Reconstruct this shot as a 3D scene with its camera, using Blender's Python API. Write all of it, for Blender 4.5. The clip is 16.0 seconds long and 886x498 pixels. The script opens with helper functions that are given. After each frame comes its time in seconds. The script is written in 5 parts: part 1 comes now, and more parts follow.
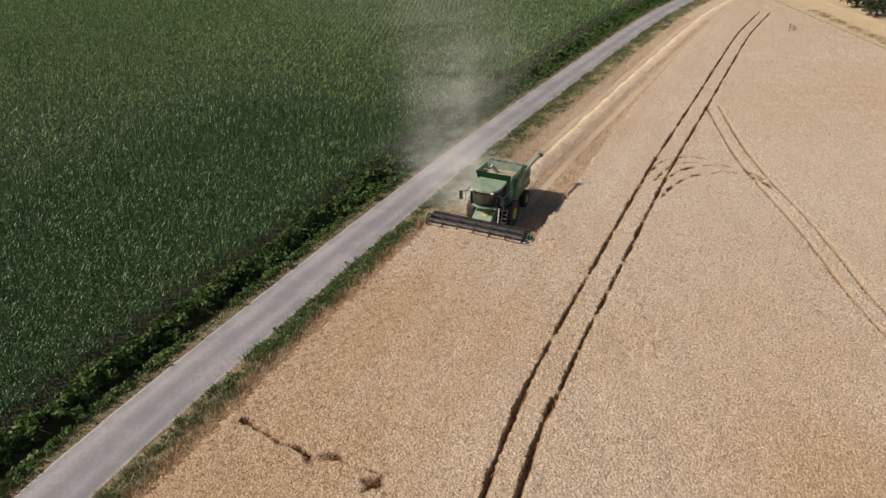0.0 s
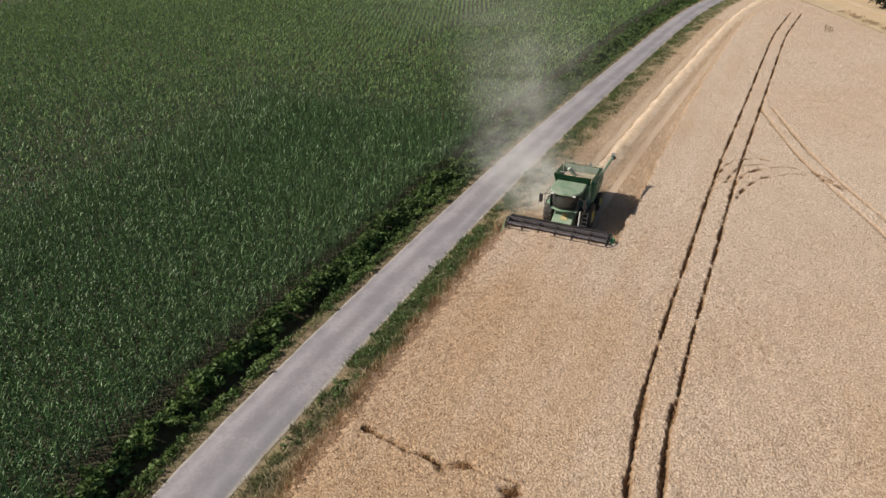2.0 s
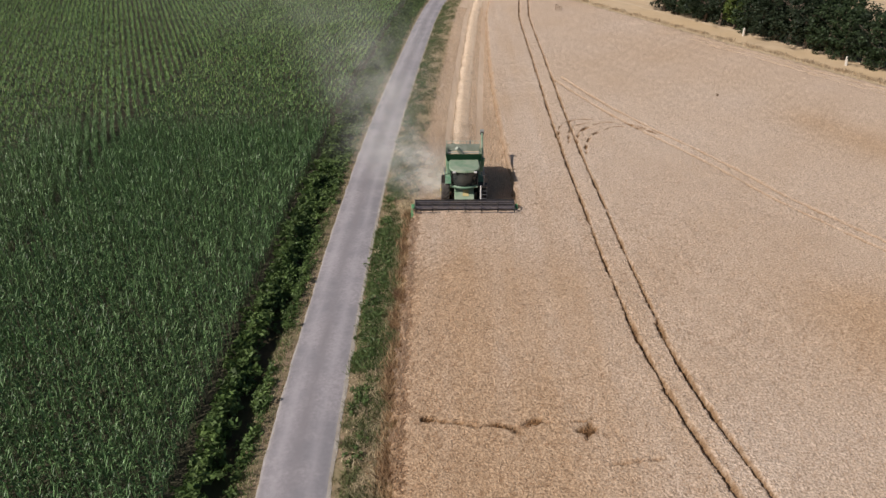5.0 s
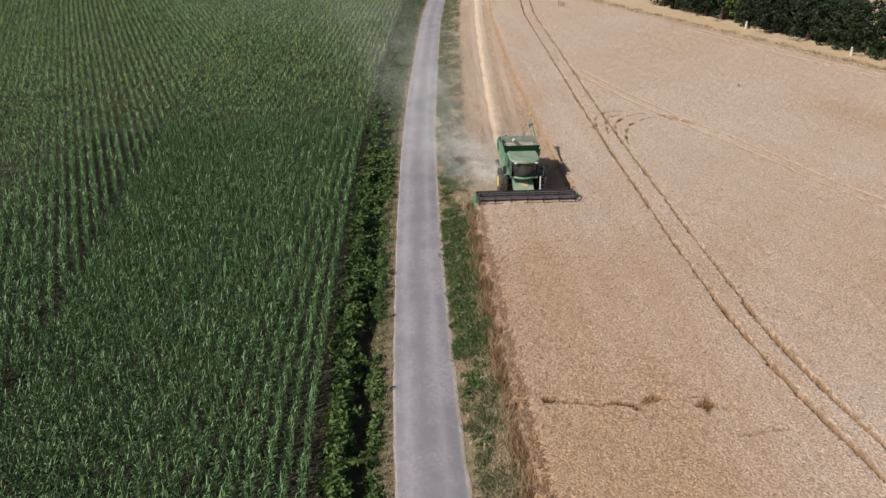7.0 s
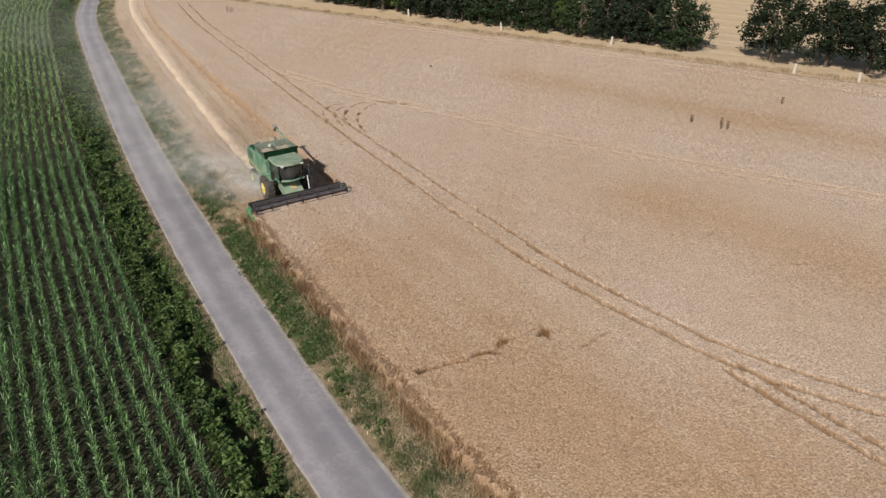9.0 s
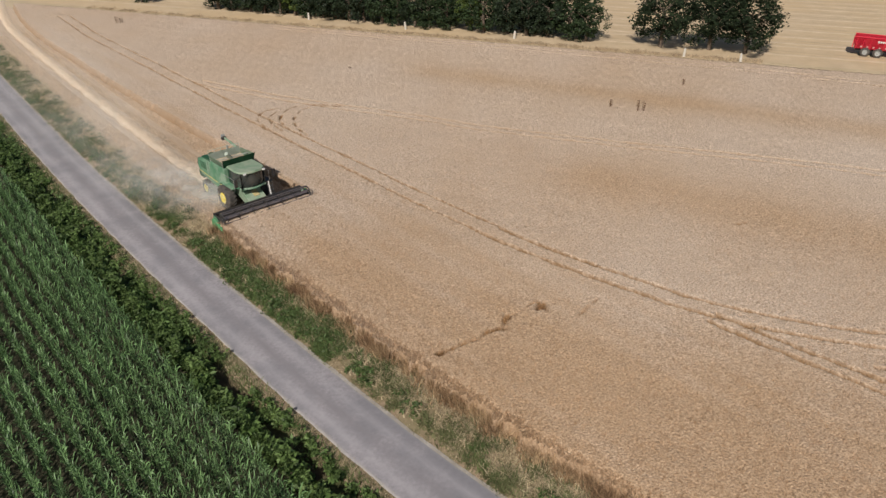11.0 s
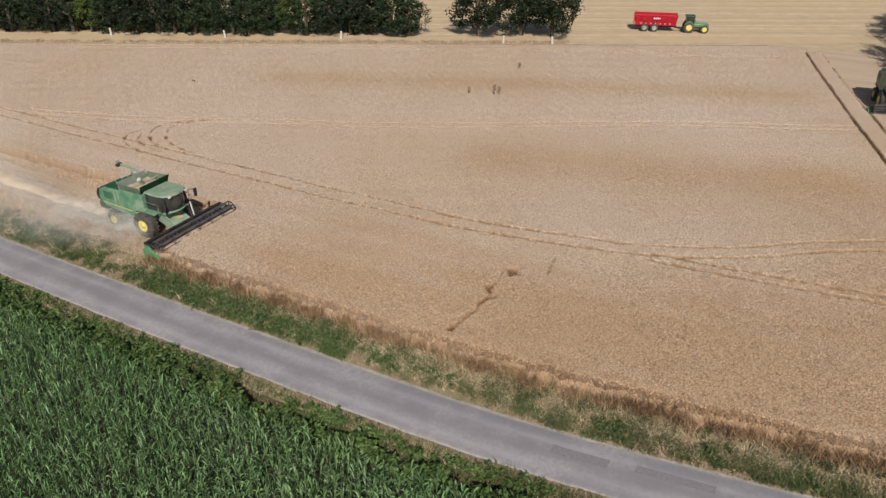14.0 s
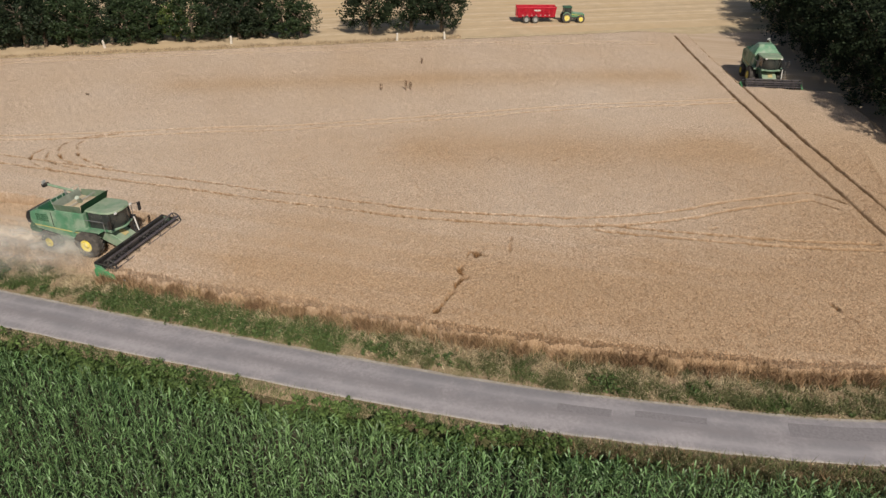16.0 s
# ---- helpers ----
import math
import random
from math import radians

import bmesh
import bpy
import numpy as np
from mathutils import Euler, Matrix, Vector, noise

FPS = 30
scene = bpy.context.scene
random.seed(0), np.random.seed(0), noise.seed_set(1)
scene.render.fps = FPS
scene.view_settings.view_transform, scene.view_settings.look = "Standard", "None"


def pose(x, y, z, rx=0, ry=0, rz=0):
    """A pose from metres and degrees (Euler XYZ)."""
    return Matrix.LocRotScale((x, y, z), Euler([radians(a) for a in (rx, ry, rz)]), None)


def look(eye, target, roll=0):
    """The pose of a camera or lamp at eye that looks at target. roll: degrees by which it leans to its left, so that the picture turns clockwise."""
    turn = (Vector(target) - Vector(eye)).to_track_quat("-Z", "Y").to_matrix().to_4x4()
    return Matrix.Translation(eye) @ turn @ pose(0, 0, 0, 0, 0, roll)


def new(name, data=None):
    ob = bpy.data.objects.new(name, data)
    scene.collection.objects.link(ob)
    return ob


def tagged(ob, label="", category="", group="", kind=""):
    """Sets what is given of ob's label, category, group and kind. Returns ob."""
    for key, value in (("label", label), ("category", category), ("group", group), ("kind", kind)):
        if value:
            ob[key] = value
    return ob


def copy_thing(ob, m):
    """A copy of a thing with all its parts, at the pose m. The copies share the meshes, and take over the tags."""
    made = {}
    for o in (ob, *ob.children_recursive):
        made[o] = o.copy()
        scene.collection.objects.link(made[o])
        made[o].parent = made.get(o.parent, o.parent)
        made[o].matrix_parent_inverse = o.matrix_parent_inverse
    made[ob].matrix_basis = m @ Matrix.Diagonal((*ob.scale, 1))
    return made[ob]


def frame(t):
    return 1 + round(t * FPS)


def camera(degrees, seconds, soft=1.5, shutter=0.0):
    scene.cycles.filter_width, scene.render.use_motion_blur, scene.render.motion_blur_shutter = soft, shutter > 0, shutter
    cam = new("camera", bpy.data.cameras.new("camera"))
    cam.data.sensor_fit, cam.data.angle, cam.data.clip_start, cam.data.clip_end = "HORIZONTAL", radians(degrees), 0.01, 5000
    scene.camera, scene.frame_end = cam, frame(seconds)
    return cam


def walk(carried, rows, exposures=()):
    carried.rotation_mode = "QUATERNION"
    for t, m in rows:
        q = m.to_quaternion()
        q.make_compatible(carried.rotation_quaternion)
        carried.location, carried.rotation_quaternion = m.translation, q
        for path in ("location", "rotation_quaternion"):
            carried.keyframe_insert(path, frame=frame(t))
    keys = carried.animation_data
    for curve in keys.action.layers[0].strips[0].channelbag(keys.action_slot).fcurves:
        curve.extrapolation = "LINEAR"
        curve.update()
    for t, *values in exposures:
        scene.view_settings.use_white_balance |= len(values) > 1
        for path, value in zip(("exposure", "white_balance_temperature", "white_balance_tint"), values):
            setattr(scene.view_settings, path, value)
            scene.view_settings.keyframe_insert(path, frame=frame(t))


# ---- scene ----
cam = camera(64.0, 16.0, soft=1.45, shutter=0.0)
METRES, EYE, TILT, LEAN, TURN = 61.2, 24.8, 0.0, 0.0, 25.4
ROWS = [
    (0.0, 0.0, 0.0, 0.0, -0.27, -29.53, 0.48),
    (0.5, -0.0168, 0.0011, 0.0001, -0.36, -29.51, 0.46),
    (1.0, -0.0397, 0.0032, 0.001, -0.47, -29.54, 0.42),
    (1.5, -0.0681, 0.0057, 0.0017, -0.59, -29.56, 0.39),
    (2.0, -0.1013, 0.0085, 0.0015, -0.72, -29.55, 0.35),
    (2.3, -0.1223, 0.0104, 0.0009, -0.75, -29.55, 0.32),
    (2.4, -0.1293, 0.0111, 0.0007, -1.25, -29.55, 0.31),
    (2.5, -0.1363, 0.0117, 0.0005, -3.7, -29.55, 0.3),
    (2.6, -0.1441, 0.0124, 0.0003, -7.5, -29.53, 0.25),
    (2.7, -0.1519, 0.013, 0.0, -10.75, -29.52, 0.19),
    (2.8, -0.1596, 0.0137, -0.0002, -13.5, -29.5, 0.14),
    (2.9, -0.1674, 0.0143, -0.0005, -15.95, -29.49, 0.08),
    (3.0, -0.1752, 0.015, -0.0007, -18.0, -29.47, 0.03),
    (3.1, -0.1831, 0.0158, -0.0009, -19.05, -29.46, 0.02),
    (3.2, -0.191, 0.0167, -0.0011, -19.55, -29.45, 0.01),
    (3.3, -0.1988, 0.0175, -0.0012, -19.8, -29.45, 0.01),
    (3.5, -0.2146, 0.0192, -0.0016, -19.98, -29.43, -0.01),
    (6.0, -0.3875, 0.058, -0.0133, -28.52, -29.15, 0.16),
    (6.5, -0.4123, 0.0675, -0.0141, -28.55, -29.15, 0.16),
    (7.0, -0.4391, 0.0813, -0.0138, -28.62, -29.18, 0.18),
    (7.5, -0.4673, 0.0974, -0.0134, -28.88, -29.21, 0.2),
    (7.6, -0.4728, 0.1007, -0.0135, -30.1, -29.2, 0.19),
    (7.7, -0.4783, 0.1039, -0.0136, -32.2, -29.19, 0.19),
    (7.8, -0.4839, 0.1072, -0.0137, -34.9, -29.18, 0.18),
    (8.0, -0.4949, 0.1137, -0.0139, -39.89, -29.16, 0.17),
    (8.5, -0.5222, 0.132, -0.0136, -50.75, -29.12, 0.08),
    (8.7, -0.5322, 0.1393, -0.0131, -53.6, -29.11, 0.09),
    (9.0, -0.5473, 0.1503, -0.0124, -57.32, -29.1, 0.11),
    (11.5, -0.644, 0.2567, -0.0046, -70.81, -29.12, 0.25),
    (12.0, -0.6613, 0.2865, -0.0025, -74.54, -29.15, 0.22),
    (12.5, -0.6771, 0.3173, -0.0006, -77.67, -29.18, 0.16),
    (13.0, -0.6915, 0.3485, 0.0011, -80.8, -29.2, 0.15),
    (13.5, -0.7042, 0.3798, 0.0031, -84.0, -29.23, 0.11),
    (14.0, -0.7154, 0.4096, 0.0044, -87.9, -29.22, 0.08),
    (14.5, -0.7243, 0.4392, 0.0051, -92.79, -29.22, 0.05),
    (15.0, -0.7316, 0.4683, 0.0053, -97.84, -29.23, 0.0),
    (15.5, -0.7369, 0.497, 0.0055, -99.61, -29.24, -0.01),
    (16.0, -0.7407, 0.5144, 0.007, -99.58, -29.26, 0.02),
]
walk(cam, [(t, pose(0, 0, EYE, TILT, LEAN, TURN) @ pose(METRES * x, METRES * y, METRES * z, 90 + pitch, roll, yaw)) for t, x, y, z, yaw, pitch, roll in ROWS],
     exposures=((0.0, 0.04, 6850, 10), (1.8, 0.09, 6750, 10), (2.5, 0.23, 6650, 10), (3.0, 0.22, 6600, 10), (3.5, 0.01, 6650, 11), (6.0, -0.03, 6400, 14), (7.0, 0.03, 6350, 13), (8.0, 0.19, 6300, 13),
                (9.0, -0.07, 6450, 11), (11.5, -0.12, 6500, 10), (14.5, -0.09, 6450, 10), (16.0, -0.08, 6800, 10)))
SKY_STRENGTH, SUN_STRENGTH = 0.058, 4.2
# ---------------------------------------------------------------- light
SUN_WAY = Vector((-0.65, -0.40, 0.645)).normalized()
world = bpy.data.worlds.new("sky")
scene.world = world
world.use_nodes = True
wn = world.node_tree
sky = wn.nodes.new("ShaderNodeTexSky")
sky.sky_type, sky.sun_disc = "NISHITA", False
sky.sun_elevation = math.asin(SUN_WAY.z)
sky.sun_rotation = math.atan2(SUN_WAY.x, SUN_WAY.y) % (2 * math.pi)
sky.dust_density = 2.0
wn.links.new(sky.outputs[0], wn.nodes["Background"].inputs[0])
wn.nodes["Background"].inputs[1].default_value = SKY_STRENGTH
sun = new("sun", bpy.data.lights.new("sun", "SUN"))
sun.data.energy, sun.data.angle, sun.data.color = SUN_STRENGTH, radians(0.53), (1.0, 0.945, 0.87)
sun.matrix_world = look(SUN_WAY * 200, (0, 0, 0))


# ---------------------------------------------------------------- materials
def mat(name, a, b, scale=3.0, rough=0.8, metal=0.0, bump=0.2, bscale=None, c=None, cscale=0.3, cmix=0.6, island=0.0, rand=0.0,
        stretch=None, thin=0.0, spec=0.3, coat=0.0, coords="Object", alpha=1.0, transmission=0.0, detail=6.0, relief=0.05):
    """Two colours in fine noise, a third in broad patches, relief, per-piece variation, and light passing through thin leaves."""
    m = bpy.data.materials.new(name)
    m.use_nodes = True
    n, l = m.node_tree.nodes, m.node_tree.links
    p = n["Principled BSDF"]
    co = n.new("ShaderNodeTexCoord")
    src = co.outputs[coords]
    if stretch:
        mp = n.new("ShaderNodeMapping")
        mp.inputs["Scale"].default_value = stretch
        l.new(src, mp.inputs[0])
        src = mp.outputs[0]

    def nz(sc, det=detail, ro=0.6):
        t = n.new("ShaderNodeTexNoise")
        t.inputs["Scale"].default_value, t.inputs["Detail"].default_value, t.inputs["Roughness"].default_value = sc, det, ro
        l.new(src, t.inputs["Vector"])
        return t.outputs[0]

    def spread(x, lo, hi):
        r = n.new("ShaderNodeMapRange")
        r.inputs[1].default_value, r.inputs[2].default_value = lo, hi
        l.new(x, r.inputs[0])
        return r.outputs[0]

    def mix(f, x, y, kind="MIX"):
        k = n.new("ShaderNodeMix")
        k.data_type, k.blend_type = "RGBA", kind
        for s, v in ((k.inputs[0], f), (k.inputs[6], x), (k.inputs[7], y)):
            if isinstance(v, bpy.types.NodeSocket):
                l.new(v, s)
            elif isinstance(v, float):
                s.default_value = v
            else:
                s.default_value = (*v, 1)
        return k.outputs[2]

    col = mix(spread(nz(scale), 0.32, 0.68), a, b)
    if c:
        f = spread(nz(cscale, 4.0), 0.42, 0.62)
        g = n.new("ShaderNodeMath")
        g.operation = "MULTIPLY"
        g.inputs[1].default_value = cmix
        l.new(f, g.inputs[0])
        col = mix(g.outputs[0], col, c)
    if island or rand:
        if island:
            v = n.new("ShaderNodeNewGeometry").outputs["Random Per Island"]
        else:
            v = n.new("ShaderNodeObjectInfo").outputs["Random"]
        amount = island or rand
        r = n.new("ShaderNodeMapRange")
        r.inputs[3].default_value, r.inputs[4].default_value = 1 - amount, 1 + amount
        l.new(v, r.inputs[0])
        k = n.new("ShaderNodeVectorMath")
        k.operation = "SCALE"
        l.new(col, k.inputs[0])
        l.new(r.outputs[0], k.inputs["Scale"])
        col = k.outputs[0]
    l.new(col, p.inputs["Base Color"])
    p.inputs["Roughness"].default_value, p.inputs["Metallic"].default_value = rough, metal
    p.inputs["Specular IOR Level"].default_value = spec
    p.inputs["Coat Weight"].default_value = coat
    p.inputs["Transmission Weight"].default_value = transmission
    p.inputs["Alpha"].default_value = alpha
    if bump:
        bp = n.new("ShaderNodeBump")
        bp.inputs["Strength"].default_value, bp.inputs["Distance"].default_value = bump, relief
        l.new(nz(bscale or scale * 2), bp.inputs["Height"])
        l.new(bp.outputs[0], p.inputs["Normal"])
    if thin:
        tr = n.new("ShaderNodeBsdfTranslucent")
        l.new(col, tr.inputs[0])
        ms = n.new("ShaderNodeMixShader")
        ms.inputs[0].default_value = thin
        l.new(p.outputs[0], ms.inputs[1])
        l.new(tr.outputs[0], ms.inputs[2])
        l.new(ms.outputs[0], n["Material Output"].inputs[0])
    return m


M = {}
# brown soil, darkened to carry the shade between the corn rows
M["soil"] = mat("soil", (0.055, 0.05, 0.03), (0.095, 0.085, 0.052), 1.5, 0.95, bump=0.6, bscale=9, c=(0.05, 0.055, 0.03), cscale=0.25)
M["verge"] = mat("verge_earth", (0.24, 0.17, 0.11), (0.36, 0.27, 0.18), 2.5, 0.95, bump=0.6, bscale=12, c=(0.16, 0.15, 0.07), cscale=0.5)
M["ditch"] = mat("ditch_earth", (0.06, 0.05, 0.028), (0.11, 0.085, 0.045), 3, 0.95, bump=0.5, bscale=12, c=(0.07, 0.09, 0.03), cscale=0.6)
M["stubble"] = mat("stubble", (0.48, 0.365, 0.262), (0.60, 0.468, 0.345), 0.9, 0.9, bump=0.5, bscale=14, c=(0.44, 0.315, 0.21), cscale=0.12,
                   stretch=(3.0, 0.25, 1.0))
M["far_stubble"] = mat("far_stubble", (0.50, 0.378, 0.243), (0.61, 0.47, 0.31), 0.35, 0.9, bump=0.4, bscale=10, c=(0.57, 0.41, 0.23), cscale=0.05)
M["asphalt"] = mat("worn_asphalt", (0.27, 0.248, 0.257), (0.375, 0.347, 0.358), 5.0, 0.85, bump=0.25, bscale=60, c=(0.215, 0.207, 0.22), cscale=0.35,
                   cmix=0.75)
M["asphalt_patch"] = mat("patched_asphalt", (0.2, 0.185, 0.193), (0.258, 0.24, 0.25), 7.0, 0.85, bump=0.25, bscale=60)
M["chalk"] = mat("pale_road_edge", (0.33, 0.30, 0.27), (0.47, 0.43, 0.38), 3.0, 0.95, bump=0.4, bscale=25, c=(0.30, 0.26, 0.21), cscale=0.7)
M["corn"] = mat("corn_leaf", (0.077, 0.153, 0.053), (0.143, 0.238, 0.094), 1.2, 0.45, bump=0, c=(0.130, 0.210, 0.081), cscale=0.08, island=0.62, thin=0.08, spec=0.36)
M["weed"] = mat("weed_leaf", (0.07, 0.116, 0.036), (0.138, 0.192, 0.068), 0.8, 0.55, bump=0, island=0.45, thin=0.3)
M["bramble"] = mat("bramble_leaf", (0.088, 0.15, 0.042), (0.185, 0.265, 0.085), 0.7, 0.55, bump=0, island=0.5, thin=0.35, c=(0.075, 0.12, 0.04), cscale=0.25)
M["grass"] = mat("green_grass", (0.085, 0.135, 0.042), (0.16, 0.205, 0.075), 0.7, 0.7, bump=0, island=0.4, thin=0.25)
M["dry_grass"] = mat("dry_grass", (0.42, 0.335, 0.21), (0.60, 0.50, 0.335), 0.7, 0.85, bump=0, island=0.35, thin=0.2)
M["straw"] = mat("straw", (0.57, 0.448, 0.32), (0.69, 0.56, 0.42), 1.5, 0.8, bump=0.5, bscale=18, island=0.25)
M["wheat_ear"] = mat("ripe_wheat_ear", (0.55, 0.43, 0.33), (0.67, 0.545, 0.43), 0.35, 0.8, bump=0, island=0.22, thin=0.5, c=(0.56, 0.43, 0.305), cscale=0.05)
M["wheat_stem"] = mat("ripe_wheat_stem", (0.30, 0.19, 0.105), (0.50, 0.36, 0.21), 0.9, 0.85, bump=0, island=0.4, thin=0.15, c=(0.24, 0.14, 0.08), cscale=0.5, cmix=0.7)
M["stalk"] = mat("stubble_stalk", (0.53, 0.405, 0.285), (0.66, 0.525, 0.385), 0.8, 0.85, bump=0, island=0.35, thin=0.15)
# darker copy of the tree leaf, crown shade put into its colour
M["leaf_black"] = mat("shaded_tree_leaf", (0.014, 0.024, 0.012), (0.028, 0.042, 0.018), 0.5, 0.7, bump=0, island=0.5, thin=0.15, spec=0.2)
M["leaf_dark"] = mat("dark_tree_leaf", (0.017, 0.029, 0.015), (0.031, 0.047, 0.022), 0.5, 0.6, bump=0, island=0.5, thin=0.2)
M["leaf_mid"] = mat("tree_leaf", (0.026, 0.046, 0.019), (0.044, 0.07, 0.027), 0.4, 0.6, bump=0, island=0.5, thin=0.25)
M["leaf_light"] = mat("bright_tree_leaf", (0.085, 0.135, 0.03), (0.14, 0.185, 0.045), 0.4, 0.6, bump=0, island=0.4, thin=0.3)
M["bark"] = mat("bark", (0.10, 0.075, 0.055), (0.18, 0.14, 0.11), 6, 0.9, bump=0.6)
M["green"] = mat("dusty_green_paint", (0.065, 0.20, 0.105), (0.115, 0.255, 0.155), 1.6, 0.45, bump=0.03, c=(0.29, 0.36, 0.27), cscale=0.9, cmix=0.8, spec=0.4, coat=0.1)
M["pale_green"] = mat("dust_covered_green_paint", (0.17, 0.27, 0.17), (0.27, 0.35, 0.25), 2.0, 0.6, bump=0.03, c=(0.33, 0.36, 0.27), cscale=1.2)
M["dark_green"] = mat("dark_green_paint", (0.012, 0.07, 0.03), (0.03, 0.10, 0.05), 2.0, 0.45, bump=0.03)
M["yellow"] = mat("yellow_paint", (0.72, 0.57, 0.06), (0.80, 0.66, 0.12), 3, 0.5, bump=0, c=(0.66, 0.58, 0.32), cscale=1.5, cmix=0.85)
M["black"] = mat("black_steel", (0.02, 0.02, 0.022), (0.055, 0.05, 0.05), 4, 0.5, metal=0.3, bump=0.05, c=(0.10, 0.085, 0.07), cscale=1.5, cmix=0.5)
M["rubber"] = mat("dusty_rubber", (0.05, 0.045, 0.042), (0.12, 0.105, 0.09), 3, 0.85, bump=0.2)
M["steel"] = mat("worn_steel", (0.35, 0.35, 0.36), (0.55, 0.54, 0.53), 4, 0.35, metal=0.8, bump=0.03)
M["grey"] = mat("grey_sheet", (0.30, 0.31, 0.30), (0.42, 0.42, 0.40), 2, 0.6, bump=0.03)
# tinted glass, its base greyed to stand in for a bright reflection
M["glass"] = mat("grey_sheen_tinted_glass", (0.028, 0.034, 0.032), (0.075, 0.08, 0.072), 1.2, 0.16, bump=0, spec=0.6, transmission=0.25)
M["tank_liner"] = mat("pale_tank_liner", (0.36, 0.41, 0.34), (0.48, 0.52, 0.45), 2, 0.6, bump=0.03, c=(0.30, 0.34, 0.26), cscale=1.5)
M["bat"] = mat("greyish_reel_paint", (0.075, 0.07, 0.085), (0.14, 0.13, 0.145), 5, 0.45, metal=0.2, bump=0.05, c=(0.19, 0.16, 0.135), cscale=2.0, cmix=0.5)
M["lamp"] = mat("lamp_glass", (0.65, 0.65, 0.62), (0.8, 0.8, 0.78), 3, 0.15, bump=0, spec=0.6)
M["red"] = mat("red_paint", (0.58, 0.015, 0.04), (0.68, 0.025, 0.06), 1.5, 0.4, bump=0.03, c=(0.60, 0.08, 0.09), cscale=0.8, cmix=0.4)
M["white"] = mat("off_white_paint", (0.62, 0.60, 0.56), (0.76, 0.74, 0.70), 3, 0.6, bump=0.05)
M["grain"] = mat("wheat_grain", (0.42, 0.34, 0.23), (0.54, 0.45, 0.32), 20, 0.9, bump=0.5, bscale=40)
M["concrete"] = mat("weathered_post", (0.52, 0.48, 0.42), (0.66, 0.62, 0.55), 5, 0.9, bump=0.3)
M["weed_brown"] = mat("withered_dock", (0.10, 0.055, 0.03), (0.18, 0.11, 0.06), 3, 0.9, bump=0, island=0.3)
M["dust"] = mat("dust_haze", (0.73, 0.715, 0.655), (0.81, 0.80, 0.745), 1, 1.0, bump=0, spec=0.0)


def tint(m, name, colour, kind="MIX"):
    """Blend a material towards a colour where the mesh says so."""
    n, l = m.node_tree.nodes, m.node_tree.links
    p = n["Principled BSDF"]
    col = p.inputs["Base Color"].links[0].from_socket
    at = n.new("ShaderNodeAttribute")
    at.attribute_name = name
    k = n.new("ShaderNodeMix")
    k.data_type, k.blend_type = "RGBA", kind
    l.new(at.outputs["Fac"], k.inputs[0])
    l.new(col, k.inputs[6])
    k.inputs[7].default_value = (*colour, 1)
    l.new(k.outputs[2], p.inputs["Base Color"])
    return m


# ripe ears: fine mottling, broad golden stretches with light mixed in, trampled earth and painted shade where the crop
# is pressed down
M["wheat"] = tint(tint(mat("ripe_wheat", (0.385, 0.286, 0.205), (0.825, 0.674, 0.543), 8.5, 0.9, bump=1.0, bscale=9.5, c=(0.60, 0.455, 0.325), cscale=0.12, cmix=0.25, detail=2.5, relief=0.12),
                       "ripeness_and_light", (0.85, 0.742, 0.605), "MULTIPLY"), "trodden_shade", (0.27, 0.168, 0.09))
tint(M["wheat_ear"], "ripeness_and_light", (0.85, 0.742, 0.605), "MULTIPLY")



# ---------------------------------------------------------------- mesh helpers
def mesh_np(name, verts, faces, mats, index=None, smooth=False):
    """One mesh from arrays: verts (n, 3) and faces (m, 3) or (m, 4), or a list of such face arrays."""
    me = bpy.data.meshes.new(name)
    blocks = faces if isinstance(faces, list) else [faces]
    blocks = [np.asarray(f, dtype=np.int32) for f in blocks if len(f)]
    loops = np.concatenate([f.ravel() for f in blocks])
    sizes = np.concatenate([np.full(len(f), f.shape[1], dtype=np.int32) for f in blocks])
    starts = np.concatenate([[0], np.cumsum(sizes)[:-1]]).astype(np.int32)
    me.vertices.add(len(verts))
    me.vertices.foreach_set("co", np.asarray(verts, dtype=np.float32).ravel())
    me.loops.add(len(loops))
    me.loops.foreach_set("vertex_index", loops)
    me.polygons.add(len(sizes))
    me.polygons.foreach_set("loop_start", starts)
    for m in mats:
        me.materials.append(m)
    if index is not None:
        me.polygons.foreach_set("material_index", np.asarray(index, dtype=np.int32))
    if smooth:
        me.polygons.foreach_set("use_smooth", np.ones(len(sizes), dtype=bool))
    me.update(calc_edges=True)
    return me


def part(name, bm, material, parent=None, label=""):
    me = bpy.data.meshes.new(name)
    bm.normal_update()
    bm.to_mesh(me)
    bm.free()
    me.materials.append(material)
    ob = new(name, me)
    ob.parent = parent
    if label:
        tagged(ob, label)
    return ob


def box(x0, x1, y0, y1, z0, z1, bevel=0.0, m=None, bm=None):
    bm = bm or bmesh.new()
    r = bmesh.ops.create_cube(bm, size=1.0)
    for v in r["verts"]:
        v.co = Vector(((x0 + x1) / 2 + v.co.x * (x1 - x0), (y0 + y1) / 2 + v.co.y * (y1 - y0), (z0 + z1) / 2 + v.co.z * (z1 - z0)))
    if bevel:
        es = list({e for v in r["verts"] for e in v.link_edges})
        r2 = bmesh.ops.bevel(bm, geom=es, offset=bevel, segments=2, affect="EDGES", profile=0.5)
    if m:
        bmesh.ops.transform(bm, matrix=m, verts=r["verts"] if not bevel else bm.verts)
    return bm


